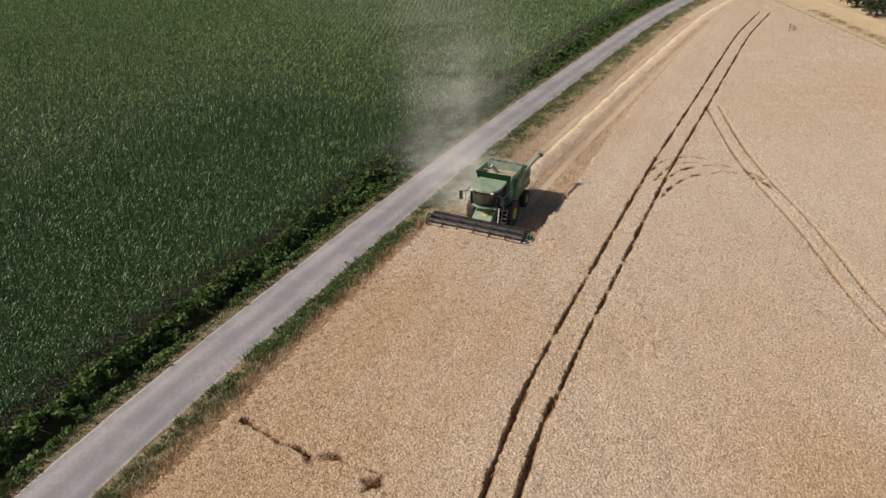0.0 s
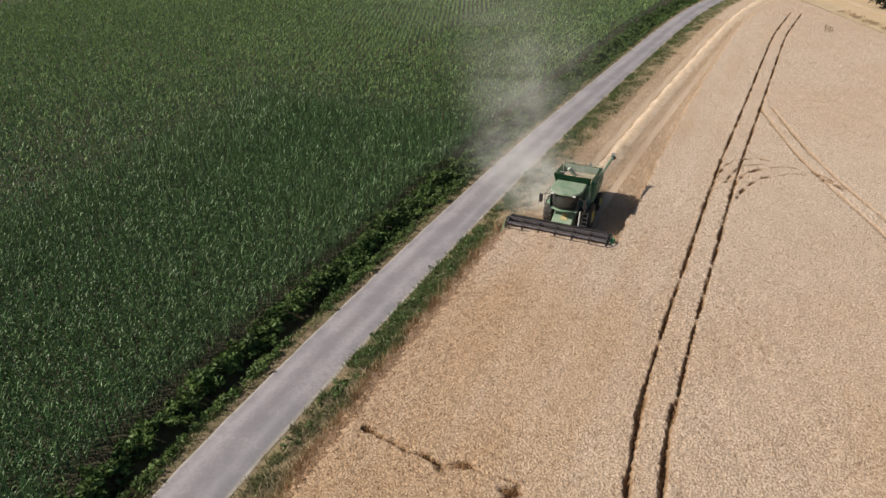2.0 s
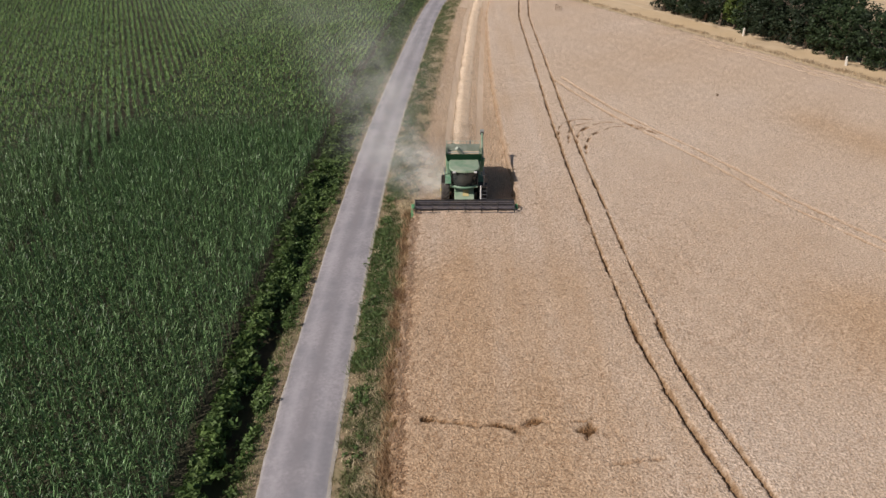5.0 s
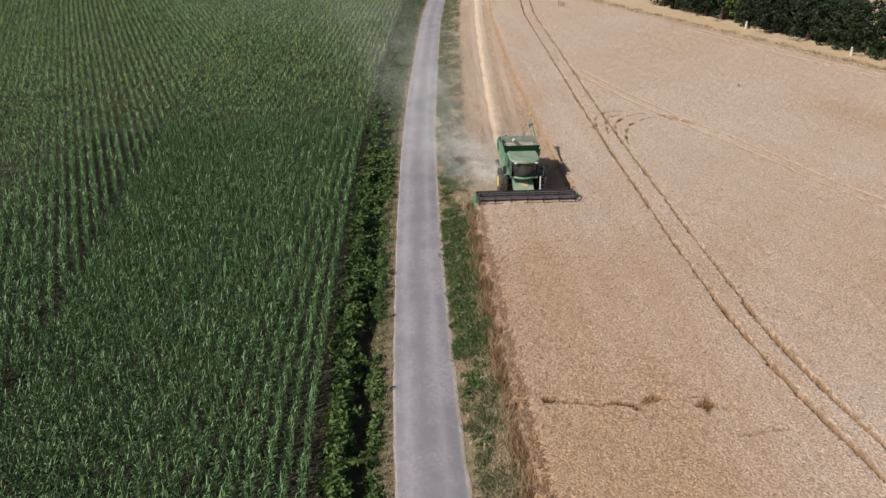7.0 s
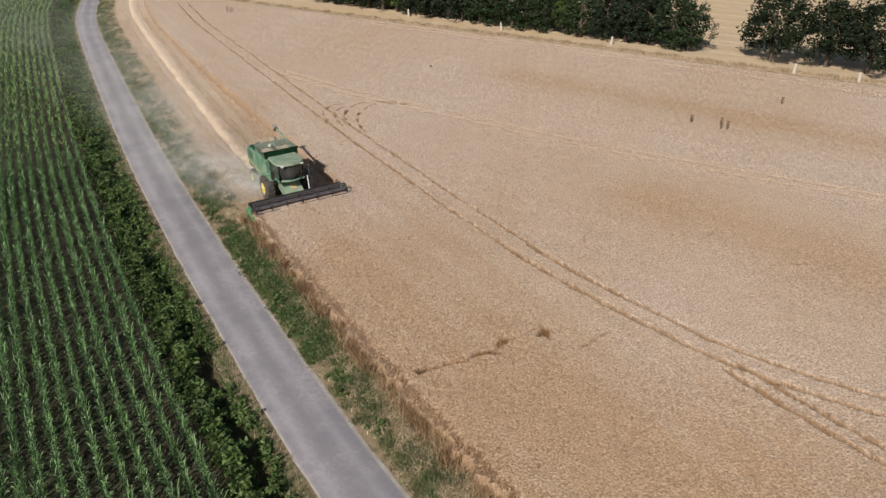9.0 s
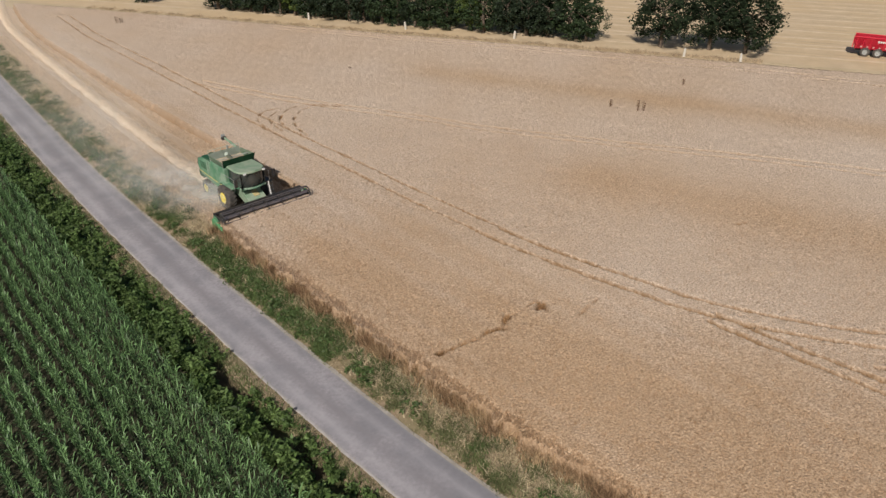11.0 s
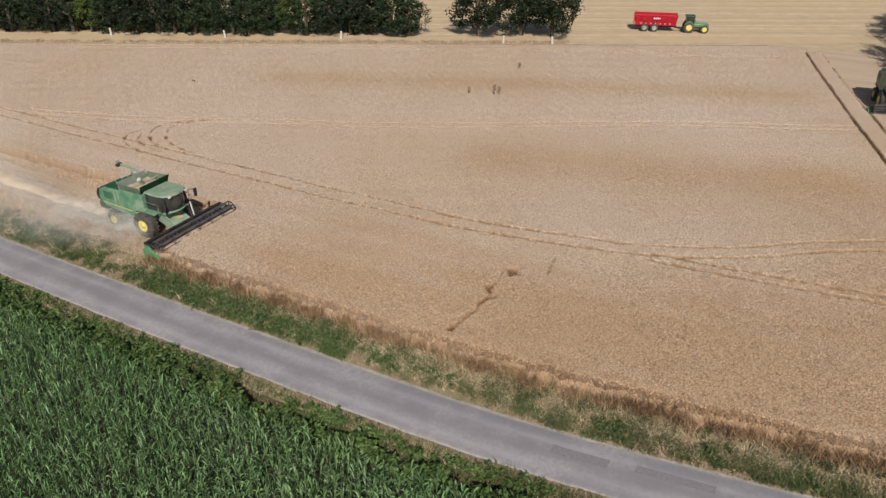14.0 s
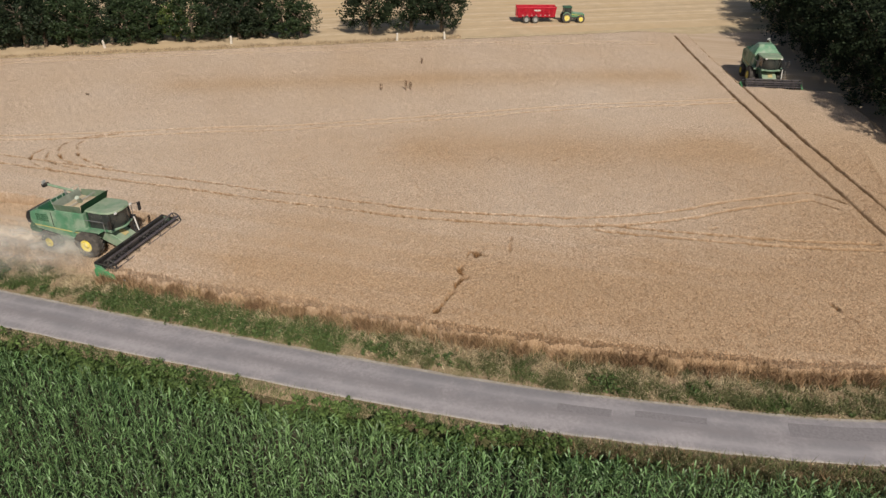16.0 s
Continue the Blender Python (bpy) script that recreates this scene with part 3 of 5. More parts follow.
def scatter_trodden():
    """Broken dark stalks standing and lying in the trampled trails and along the deeper wheel tracks."""
    Ps, low = [], []
    for pts, half, deep in TRAILS + TURN_MARKS:
        line = smooth_line(pts, 10)
        n = int(200 * deep * np.hypot(*np.diff(line, axis=0).T).sum())
        k = rng.integers(0, len(line) - 1, n)
        t = rng.random(n)[:, None]
        q = line[k] * (1 - t) + line[k + 1] * t + rng.normal(0, half * 1.15, (n, 2))
        Ps.append(q[rng.random(n) < np.clip(0.35 + 1.2 * wobble(q[:, 0], q[:, 1], 2.6, 3) + 0.5 * wobble(q[:, 0], q[:, 1], 7.0, 1), 0.04, 1)])
        low.append(np.full(len(Ps[-1]), 0.44))
    for pts, gauge, half, deep in TRAMS:
        for side in (-gauge, gauge):
            line = beside(smooth_line(pts), side)
            n = int(55 * deep * np.hypot(*np.diff(line, axis=0).T).sum())
            k = rng.integers(0, len(line) - 1, n)
            t = rng.random(n)[:, None]
            q = line[k] * (1 - t) + line[k + 1] * t + rng.normal(0, half * 1.1, (n, 2))
            Ps.append(q[rng.random(n) < np.clip(0.5 + 0.7 * wobble(q[:, 0], q[:, 1], 1.1, side), 0.05, 1)])
            low.append(np.full(len(Ps[-1]), 0.33))
    q, low = np.concatenate(Ps), np.concatenate(low)
    ok = wheat_mask(q[:, 0], q[:, 1])
    q, low = q[ok], low[ok]
    n = len(q)
    P = np.stack([q[:, 0], q[:, 1], FIELD_Z + low], -1)
    spikes("trodden_stalks", P, rng.uniform(0.15, 0.42, n), rng.uniform(0.05, 0.11, n), rng.uniform(0.1, 1.2, n), M["trodden_stalk"], "broken brown stalks in the trampled trails", "wheat stalks")


M["trodden_stalk"] = mat("trodden_stalk", (0.19, 0.095, 0.04), (0.40, 0.24, 0.12), 1.5, 0.85, bump=0, island=0.45, thin=0.1)


# ---------------------------------------------------------------- corn
M["tassel"] = mat("brightening_tassel", (0.188, 0.295, 0.094), (0.285, 0.395, 0.145), 0.8, 0.8, bump=0, island=0.35, thin=0.25, c=(0.165, 0.26, 0.083), cscale=0.05)


def corn_template(r, leaves, segs, broad=1.0):
    """One plant: a stalk and arching leaves. Returns vertices and triangles."""
    V, F = [], []

    def ribbon(pts, ws, side):
        base = len(V)
        for p, w in zip(pts, ws):
            V.append(p - side * w / 2)
            V.append(p + side * w / 2)
        for k in range(len(pts) - 1):
            i = base + 2 * k
            F.append((i, i + 1, i + 3))
            F.append((i, i + 3, i + 2))

    top = 2.0
    if segs > 2:
        ribbon([np.array([0, 0, 0.0]), np.array([0, 0, top])], [0.05, 0.03], np.array([1.0, 0, 0]))
    for k in range(leaves):
        f = (k + 0.5) / leaves
        z = 0.5 + (top - 0.55) * f
        a = math.pi * (k % 2) + r.normal(0, 0.5)
        d = np.array([math.cos(a), math.sin(a), 0])
        s = np.array([-math.sin(a), math.cos(a), 0])
        L = r.uniform(0.32, 0.54) * (1.0 - 0.3 * max(0.0, f - 0.6) / 0.4)
        up = r.uniform(1.0, 1.6) + 0.9 * max(0.0, f - 0.5)
        fall = r.uniform(0.55, 1.25)
        pts, ws = [], []
        for j in range(segs + 1):
            t = j / segs
            pts.append(d * (L * (t - 0.15 * t * t)) + np.array([0, 0, z + L * (up * t - fall * t * t)]))
            ws.append(0.06 * broad * (0.5 + 1.9 * t * (1 - t)) * (1 - t ** 3) + 0.008)
        ribbon(pts, ws, s + np.array([0, 0, r.normal(0, 0.4)]))
    return np.array(V), np.array(F)


def plant_corn(name, P, leaves, segs, label, across=0.62, along=1.08, broad=1.0):
    """All plants of one stretch as one mesh."""
    r = np.random.default_rng(len(P))
    kinds = [corn_template(r, leaves, segs, broad) for _ in range(10)]
    pick = r.integers(0, 10, len(P))
    Vs, Fs, base = [], [], 0
    for k, (tv, tf) in enumerate(kinds):
        q = P[pick == k]
        n = len(q)
        a = r.normal(0, 0.7, n) + math.pi * r.integers(0, 2, n)
        s = r.uniform(0.8, 1.12, n)
        c, sn = np.cos(a)[:, None], np.sin(a)[:, None]
        lx, ly = r.normal(0, 0.05, n)[:, None], r.normal(0, 0.05, n)[:, None]
        x = (tv[:, 0] * c - tv[:, 1] * sn) * across + lx * tv[:, 2]
        y = (tv[:, 0] * sn + tv[:, 1] * c) * along + ly * tv[:, 2]
        g, h = np.cos(q[:, 3:4]), np.sin(q[:, 3:4])
        x, y = x * g - y * h, x * h + y * g
        V = np.stack([x * s[:, None] + q[:, :1], y * s[:, None] + q[:, 1:2], tv[None, :, 2] * s[:, None] + q[:, 2:3]], -1)
        F = tf[None] + (np.arange(n) * len(tv))[:, None, None] + base
        base += n * len(tv)
        Vs.append(V.reshape(-1, 3))
        Fs.append(F.reshape(-1, 3))
    ob = new(name, mesh_np(name, np.concatenate(Vs), np.concatenate(Fs), [M["corn"]]))
    tagged(ob, label, "corn", kind="stuff")


def build_corn():
    # headland rows run beside the lane, the others slant away from it
    edge = lambda y: np.interp(y, [-10, 46, 62, 160], [-43.5, -48.7, -50.0, -50.5])
    rows, step = 0.76, 0.17
    U = -5.5 - rows * np.arange(0, 41)
    Y = np.arange(-22, 165, step)
    uu, yy = np.meshgrid(U, Y)
    yy = yy + rng.uniform(-0.05, 0.05, yy.shape)
    xx = road_x(yy) + uu + rng.normal(0, 0.03, uu.shape)
    y3 = np.arange(-22, 10, step)
    x, y = np.concatenate([xx.ravel(), road_x(y3) - 5.05]), np.concatenate([yy.ravel(), y3])
    ok = x > edge(y)
    x, y = x[ok], y[ok]
    a = radians(22.0)
    s = np.arange(-160, 120, rows)
    t = np.arange(-60, 190, step)
    ss, tt = np.meshgrid(s, t)
    ss = ss + rng.normal(0, 0.03, ss.shape)
    x2 = -60 + ss * math.cos(a) - tt * math.sin(a)
    y2 = 20 + ss * math.sin(a) + tt * math.cos(a)
    x2, y2 = x2.ravel(), y2.ravel()
    ok = (x2 < edge(y2) - 0.4) & (x2 > -132) & (y2 > -12) & (y2 < 142) & (y2 > -12 - 1.1 * (x2 + 62))
    x2, y2 = x2[ok], y2[ok]
    turn = np.concatenate([np.arctan2(road_x(y) - road_x(y + 1.0), 1.0), np.full(len(x2), a)])
    x, y = np.concatenate([x, x2]), np.concatenate([y, y2])
    # stunted patches and gaps
    gap = rng.random(len(x)) < 0.05
    x, y, turn = x[~gap], y[~gap], turn[~gap]
    P = np.stack([x, y, np.full(len(x), CORN_Z), turn], -1)
    near = (x > -58) & (y < 62) & (y > -6)
    far = ~near
    plant_corn("corn_plants", P[near & (rng.random(len(x)) < 0.95)], 11, 3, "tall green corn in rows beside the lane", broad=1.0)
    q = P[far]
    away = np.hypot(q[:, 0] + 30, q[:, 1])
    mid, rest = q[(away < 75) & (rng.random(len(q)) < 0.75)], q[(away >= 75) & (rng.random(len(q)) < 0.34)]
    # pale tips added, denser with distance, to brighten the far corn
    brightened = q[rng.random(len(q)) < np.clip((np.hypot(q[:, 0] + 30, q[:, 1] - 10) - 28) / 42, 0, 1)]
    if len(brightened):
        T = brightened[:, :3] + np.array([0, 0, 1.8]) + rng.normal(0, 0.1, (len(brightened), 3))
        spikes("corn_tassels", T, rng.uniform(0.3, 0.55, len(T)), rng.uniform(0.08, 0.14, len(T)), rng.uniform(0, 0.7, len(T)), M["tassel"], "pale olive tassels added to brighten the far corn", "corn tassels")
    plant_corn("mid_corn", mid, 5, 2, "dense green corn in slanting rows", across=0.62, along=1.4, broad=1.5)
    plant_corn("far_corn", rest, 4, 2, "dense green corn further off", across=0.8, along=2.0, broad=2.1)


# ---------------------------------------------------------------- weeds and grass
def leaf_cloud(name, C, R, count, size, material, label="", category="", parent=None, kind="", flat=1.0, squash=0.6):
    """Small pointed leaves round many clump middles C with radii R."""
    n = len(C) * count
    c = np.repeat(C, count, 0)
    r = np.repeat(R, count)
    d = rng.normal(size=(n, 3))
    d /= np.linalg.norm(d, axis=1)[:, None]
    d[:, 2] *= flat
    P = c + d * (r * rng.random(n) ** 0.4)[:, None]
    a = rng.normal(size=(n, 3))
    a[:, 2] *= squash
    a /= np.linalg.norm(a, axis=1)[:, None]
    b = np.cross(a, d + rng.normal(0, 0.5, (n, 3)))
    b /= np.linalg.norm(b, axis=1)[:, None] + 1e-9
    s = (size * rng.uniform(0.6, 1.3, n))[:, None]
    V = np.stack([P - a * s, P + b * s * 0.45, P + a * s, P - b * s * 0.45], 1).reshape(-1, 3)
    F = np.arange(4 * n).reshape(-1, 4)
    ob = new(name, mesh_np(name, V, F, [material]))
    ob.parent = parent
    return tagged(ob, label, category, kind=kind) if label else ob


def tufts(name, X, Y, blades, h, w, spread, material, label, category, lean=0.9):
    n = len(X)
    P = np.stack([X, Y, ground_z(X, Y) - 0.03], -1)
    P = np.repeat(P, blades, 0)
    P[:, :2] += rng.normal(0, spread, (len(P), 2))
    H = np.repeat(h, blades) * rng.uniform(0.6, 1.2, len(P))
    return spikes(name, P, H, np.full(len(P), w) * rng.uniform(0.6, 1.4, len(P)), rng.uniform(0.1, lean, len(P)), material, label, category)


M["olive_grass"] = mat("olive_grass", (0.112, 0.132, 0.054), (0.195, 0.202, 0.092), 0.7, 0.8, bump=0, island=0.4, thin=0.2)
M["rust_grass"] = mat("rusty_grass", (0.17, 0.11, 0.06), (0.28, 0.20, 0.11), 0.7, 0.85, bump=0, island=0.4, thin=0.2)


def build_verges():
    # lush and withered grass between the lane and the wheat, in uneven clumps
    def clumps(n, u0, u1, size):
        y = -16 + 166 * rng.random(n) ** 1.25
        x = road_x(y) + rng.uniform(u0, u1, n)
        per = rng.integers(3, 12, n)
        k = np.repeat(np.arange(n), per)
        return x[k] + rng.normal(0, size, len(k)), y[k] + rng.normal(0, size * 1.4, len(k)), np.repeat(rng.random(n), per)

    X, Y, q = clumps(5200, 1.8, 4.3, 0.16)
    u = X - road_x(Y)
    deep = np.where((Y > 24) & (Y < 41), 0.75, 0.0)
    g = 0.6 * wobble(X, Y, 0.55, 3) + 0.5 * wobble(X, Y, 1.9, 1) + 0.65 - (0.75 + 0.2 * (Y < 24)) * np.abs(u - np.interp(Y, [-10, 8, 20, 40, 90], [2.2, 2.35, 2.7, 2.65, 2.6])) + deep - 0.9 * q + np.where(Y < 22, 0.42, np.where(Y > 42, 0.4, 0.0))
    a = (g > 0.0) & (u > 1.8)
    green = a & ((wobble(X, Y, 0.8, 5) + deep * 2 + q - 0.4 - np.where(Y < 20, 0.5 + 0.8 * np.clip(u - 2.4, 0, 1), 0.0)) > 0)
    tufts("verge_grass", X[green], Y[green], 8, rng.uniform(0.12, 0.4, green.sum()), 0.05, 0.09, M["grass"], "lush green verge grass between lane and wheat", "grass", 1.2)
    olive = a & ~green
    tufts("olive_verge_grass", X[olive], Y[olive], 8, rng.uniform(0.1, 0.34, olive.sum()), 0.05, 0.1, M["olive_grass"], "olive half-dry verge grass between lane and wheat", "grass", 1.4)
    X, Y, q = clumps(5600, 2.2, 4.6, 0.2)
    u = X - road_x(Y)
    a = (rng.random(len(X)) < np.clip(0.4 + 0.35 * (u - 2.4) + 0.6 * wobble(X, Y, 1.2, 8), 0.08, 1) * (0.4 + q)) & (u > 1.9)
    tufts("withered_grass", X[a], Y[a], 7, rng.uniform(0.08, 0.26, a.sum()) * (0.6 + 0.8 * q[a]), 0.055, 0.13, M["dry_grass"], "withered straw-coloured verge grass in loose clumps", "grass", 2.2)
    X, Y, q = clumps(1300, 3.3, 4.6, 0.12)
    a = (wobble(X, Y, 0.7, 9) + q > 0.45) & (X - road_x(Y) > 2.6)
    tufts("verge_herbs", X[a], Y[a], 7, rng.uniform(0.15, 0.36, a.sum()), 0.05, 0.08, M["olive_grass"], "olive herbs growing at the foot of the wheat", "herbs", 1.0)
    n = 900
    Y = rng.uniform(-4, 70, n)
    X = road_x(Y) + rng.normal(2.6, 0.34, n)
    ok = wobble(X, Y, 0.8, 2) + np.where((Y > 24) & (Y < 41), 0.75, -0.3) > 0.0
    C = np.stack([X, Y, ground_z(X, Y) + 0.15], -1)[ok]
    leaf_cloud("verge_weeds", C, rng.uniform(0.12, 0.36, len(C)), 22, 0.1, M["weed"], "low leafy green weeds on the verge", "weeds", kind="stuff")
    n = 9000
    Y = -16 + 150 * rng.random(n) ** 1.3
    side = rng.random(n) < 0.5
    X = road_x(Y) + np.where(side, 1.72, -1.72) + rng.normal(0, 0.09, n) + 0.06 * wobble(Y, Y, 1.3)
    a = rng.random(n) < 0.65
    tufts("edge_straw", X[a], Y[a], 4, rng.uniform(0.03, 0.14, a.sum()), 0.035, 0.08, M["dry_grass"], "short dry grass creeping over the lane's edge", "grass")
    tufts("edge_grass", X[~a], Y[~a], 4, rng.uniform(0.04, 0.16, (~a).sum()), 0.035, 0.07, M["olive_grass"], "short olive grass creeping over the lane's edge", "grass")
    # beside the corn: a low fringe, the ditch and a bramble bank
    n = 9000
    Y = rng.uniform(-16, 160, n)
    u = -2.3 + rng.normal(0, 0.2, n)
    X = road_x(Y) + u
    a = rng.random(n) < np.where(Y < 10, 0.3, 0.55)
    tufts("ditch_grass", X[a], Y[a], 6, rng.uniform(0.1, 0.45, a.sum()), 0.035, 0.1, M["grass"], "rough green grass along the ditch", "grass")
    a = ~a
    tufts("ditch_straw", X[a], Y[a], 5, rng.uniform(0.08, 0.3, a.sum()), 0.03, 0.1, M["dry_grass"], "dry grass fringe along the lane", "grass")
    n = 5200
    Y = rng.uniform(-16, 13, n)
    X = road_x(Y) + rng.uniform(-4.6, -2.0, n)
    a = rng.random(n) < 0.75
    tufts("rough_grass", X[a], Y[a], 7, rng.uniform(0.12, 0.42, a.sum()), 0.055, 0.12, M["olive_grass"], "rough olive grass in the shallow ditch", "grass", 1.6)
    tufts("rusty_weeds", X[~a], Y[~a], 6, rng.uniform(0.15, 0.55, (~a).sum()), 0.05, 0.12, M["rust_grass"], "rusty brown withered weeds in the ditch", "weeds")
    n = 1500
    Y = rng.uniform(-8, 150, n)
    X = road_x(Y) + rng.normal(-2.6, 0.2, n)
    ok = wobble(X, Y, 0.45, 1) + 0.5 * wobble(X, Y, 1.6, 4) - np.where(Y < 10, 1.0, 0) > -0.3
    X, Y = X[ok], Y[ok]
    C = np.stack([X, Y, ground_z(X, Y) + rng.uniform(0.1, 0.4, len(X))], -1)
    leaf_cloud("fringe_weeds", C, rng.uniform(0.15, 0.34, len(X)), 24, 0.11, M["bramble"], "leafy weeds fringing the lane", "weeds", kind="stuff", flat=0.8)
    n = 1100
    Y = rng.uniform(30, 150, n)
    X = road_x(Y) + rng.normal(-3.45, 0.3, n)
    C = np.stack([X, Y, ground_z(X, Y) + rng.uniform(0.2, 0.9, n)], -1)
    leaf_cloud("ditch_bushes", C, rng.uniform(0.25, 0.5, n), 22, 0.14, M["bramble"], "low green bushes filling the ditch", "bushes", kind="stuff", flat=0.8)
    n = 2600
    Y = rng.uniform(-8, 150, n)
    X = road_x(Y) + rng.normal(-4.2, 0.36, n)
    ok = wobble(X, Y, 0.4, 1) + 0.5 * wobble(X, Y, 1.6, 4) + np.where(Y < 9, -0.9, 0.75) > -0.25
    X, Y = X[ok], Y[ok]
    C = np.stack([X, Y, ground_z(X, Y) + rng.uniform(0.25, 1.15, len(X)) * (0.75 + 0.45 * wobble(X, Y, 0.9, 6))], -1)
    leaf_cloud("bramble_bank", C, rng.uniform(0.18, 0.42, len(X)), 24, 0.17, M["bramble"], "leafy bramble and nettle bank beside the corn", "brambles", kind="stuff", flat=0.8)


# ---------------------------------------------------------------- straw
def build_straw():
    ys = np.arange(HARVESTER[1] + 8.6, 170, 0.35)
    us = np.linspace(-1, 1, 11)
    U, Y = np.meshgrid(us, ys)
    wide = 0.78 + 0.06 * wobble(Y, Y, 0.9) + 0.04 * wobble(Y, Y, 3.1, 2)
    X = road_x(Y) + 8.05 + U * wide + 0.12 * wobble(Y, Y * 0.4, 0.6, 1)
    Z = FIELD_Z + 0.01 + 0.2 * (1 - U**2) * (0.85 + 0.25 * wobble(X, Y, 2.5)) + rng.uniform(-0.02, 0.04, X.shape) * (np.abs(U) < 0.95)
    w, h = len(us), len(ys)
    i = (np.arange(h - 1)[:, None] * w + np.arange(w - 1)[None]).ravel()
    swath = new("straw_swath", mesh_np("straw_swath", np.stack([X, Y, Z], -1).reshape(-1, 3), np.stack([i, i + 1, i + w + 1, i + w], -1), [M["straw"]], smooth=True))
    tagged(swath, "pale loose straw swath left behind the harvester", "straw", kind="stuff")
    n = 26000
    Y = HARVESTER[1] + 8 + (165 - HARVESTER[1]) * rng.random(n) ** 1.5
    X = road_x(Y) + 8.05 + rng.normal(0, 0.55, n)
    P = np.stack([X, Y, FIELD_Z + 0.02 + 0.22 * np.exp(-((X - road_x(Y) - 8.05) / 0.5) ** 2)], -1)
    spikes("loose_straw", P, rng.uniform(0.02, 0.1, n), rng.uniform(0.02, 0.05, n), rng.uniform(1, 5, n), M["straw"], "loose straw stalks on the swath", "straw")
    # cut stalks
    n = 80000
    Y = HARVESTER[1] + 1 + (125 - HARVESTER[1]) * rng.random(n) ** 1.4
    lane = np.round(rng.uniform(4.5, 12.5, n) / 0.16) * 0.16
    X = road_x(Y) + lane + rng.normal(0, 0.02, n)
    P = np.stack([X, Y, np.full(n, FIELD_Z - 0.01)], -1)
    ok = np.abs(np.abs(lane - 8.3) - 1.55) > 0.33
    P = P[ok]
    n = len(P)
    spikes("cut_stalks", P, rng.uniform(0.12, 0.24, n), rng.uniform(0.025, 0.05, n), rng.uniform(0, 0.5, n), M["stalk"], "short cut wheat stubble in rows", "stubble")


def build_far_field():
    """The other field, already cut, beyond the trees, with its straw rows, and the yellow margin before them."""
    d = np.array([-0.442, 0.897])
    nrm = np.array([0.897, 0.442])

    def band(name, c0, c1, s0, s1, z, material, label, cat, wav, parent=None, n=3):
        s = np.arange(s0, s1, 1.5)
        c = np.linspace(c0, c1, n)
        C, S = np.meshgrid(c, s)
        C = C + wav * (wobble(S, S * 0.3, 0.35, c0) + 0.5 * wobble(S, C, 1.2, c0))
        X, Y = nrm[0] * C + d[0] * S, nrm[1] * C + d[1] * S
        Z = np.full_like(X, z) + (0.045 * np.sin(np.linspace(0, math.pi, n))[None] if n > 3 else 0)
        h = len(s)
        i = (np.arange(h - 1)[:, None] * n + np.arange(n - 1)[None]).ravel()
        ob = new(name, mesh_np(name, np.stack([X, Y, Z], -1).reshape(-1, 3), np.stack([i, i + 1, i + n + 1, i + n], -1), [material], smooth=True))
        ob.parent = parent
        if label:
            tagged(ob, label, cat, kind="structure" if not parent else "")
        return ob

    far = band("far_field", 66.0, 260.0, -160, 260, FIELD_Z + 0.02, M["far_stubble"], "cut stubble field beyond the trees", "field", 0.3)
    for k, c in enumerate(np.arange(70.5, 150, 4.6) + rng.uniform(-1.3, 1.3, 18)):
        wide = rng.uniform(0.25, 0.6)
        band("straw_row", c - wide, c + wide, -120, 200, FIELD_Z + 0.03, M["straw_row"], "", "", 0.25, far, n=5)
        c = c + rng.uniform(1.3, 2.6)
        band("wheel_mark", c - 0.35, c + 0.35, -120, 200, FIELD_Z + 0.026, M["wheel_mark"], "", "", 0.3, far)
    band("field_margin", 61.2, 66.2, -80, 150, FIELD_Z + 0.012, M["margin"], "yellow dry margin strip along the trees", "field margin", 0.35)
    n = 12000
    s = rng.uniform(9, 125, n)
    c = rng.normal(65.6, 0.55, n)
    X, Y = nrm[0] * c + d[0] * s, nrm[1] * c + d[1] * s
    P = np.stack([X, Y, np.full(n, FIELD_Z)], -1)
    spikes("margin_grass", P, rng.uniform(0.12, 0.5, n) * np.clip(0.7 + 0.6 * wobble(X, Y, 0.7, 2), 0.2, 1.2), rng.uniform(0.05, 0.14, n), rng.uniform(0.1, 0.8, n), M["rust_straw"], "tall brownish dry grass under the trees", "grass")


M["straw_row"] = mat("straw_row", (0.535, 0.41, 0.27), (0.665, 0.525, 0.36), 0.6, 0.9, bump=0.4, bscale=12, c=(0.52, 0.395, 0.255), cscale=0.2)
M["wheel_mark"] = mat("browner_stubble", (0.44, 0.325, 0.205), (0.55, 0.42, 0.27), 0.5, 0.9, bump=0.4, bscale=12, c=(0.54, 0.405, 0.26), cscale=0.15)
M["rust_straw"] = mat("brownish_dry_grass", (0.34, 0.255, 0.165), (0.50, 0.39, 0.26), 0.8, 0.9, bump=0, island=0.35, thin=0.15)
M["margin"] = mat("yellow_margin", (0.48, 0.37, 0.235), (0.60, 0.475, 0.31), 0.8, 0.9, bump=0.4, bscale=10, c=(0.44, 0.335, 0.2), cscale=0.25)


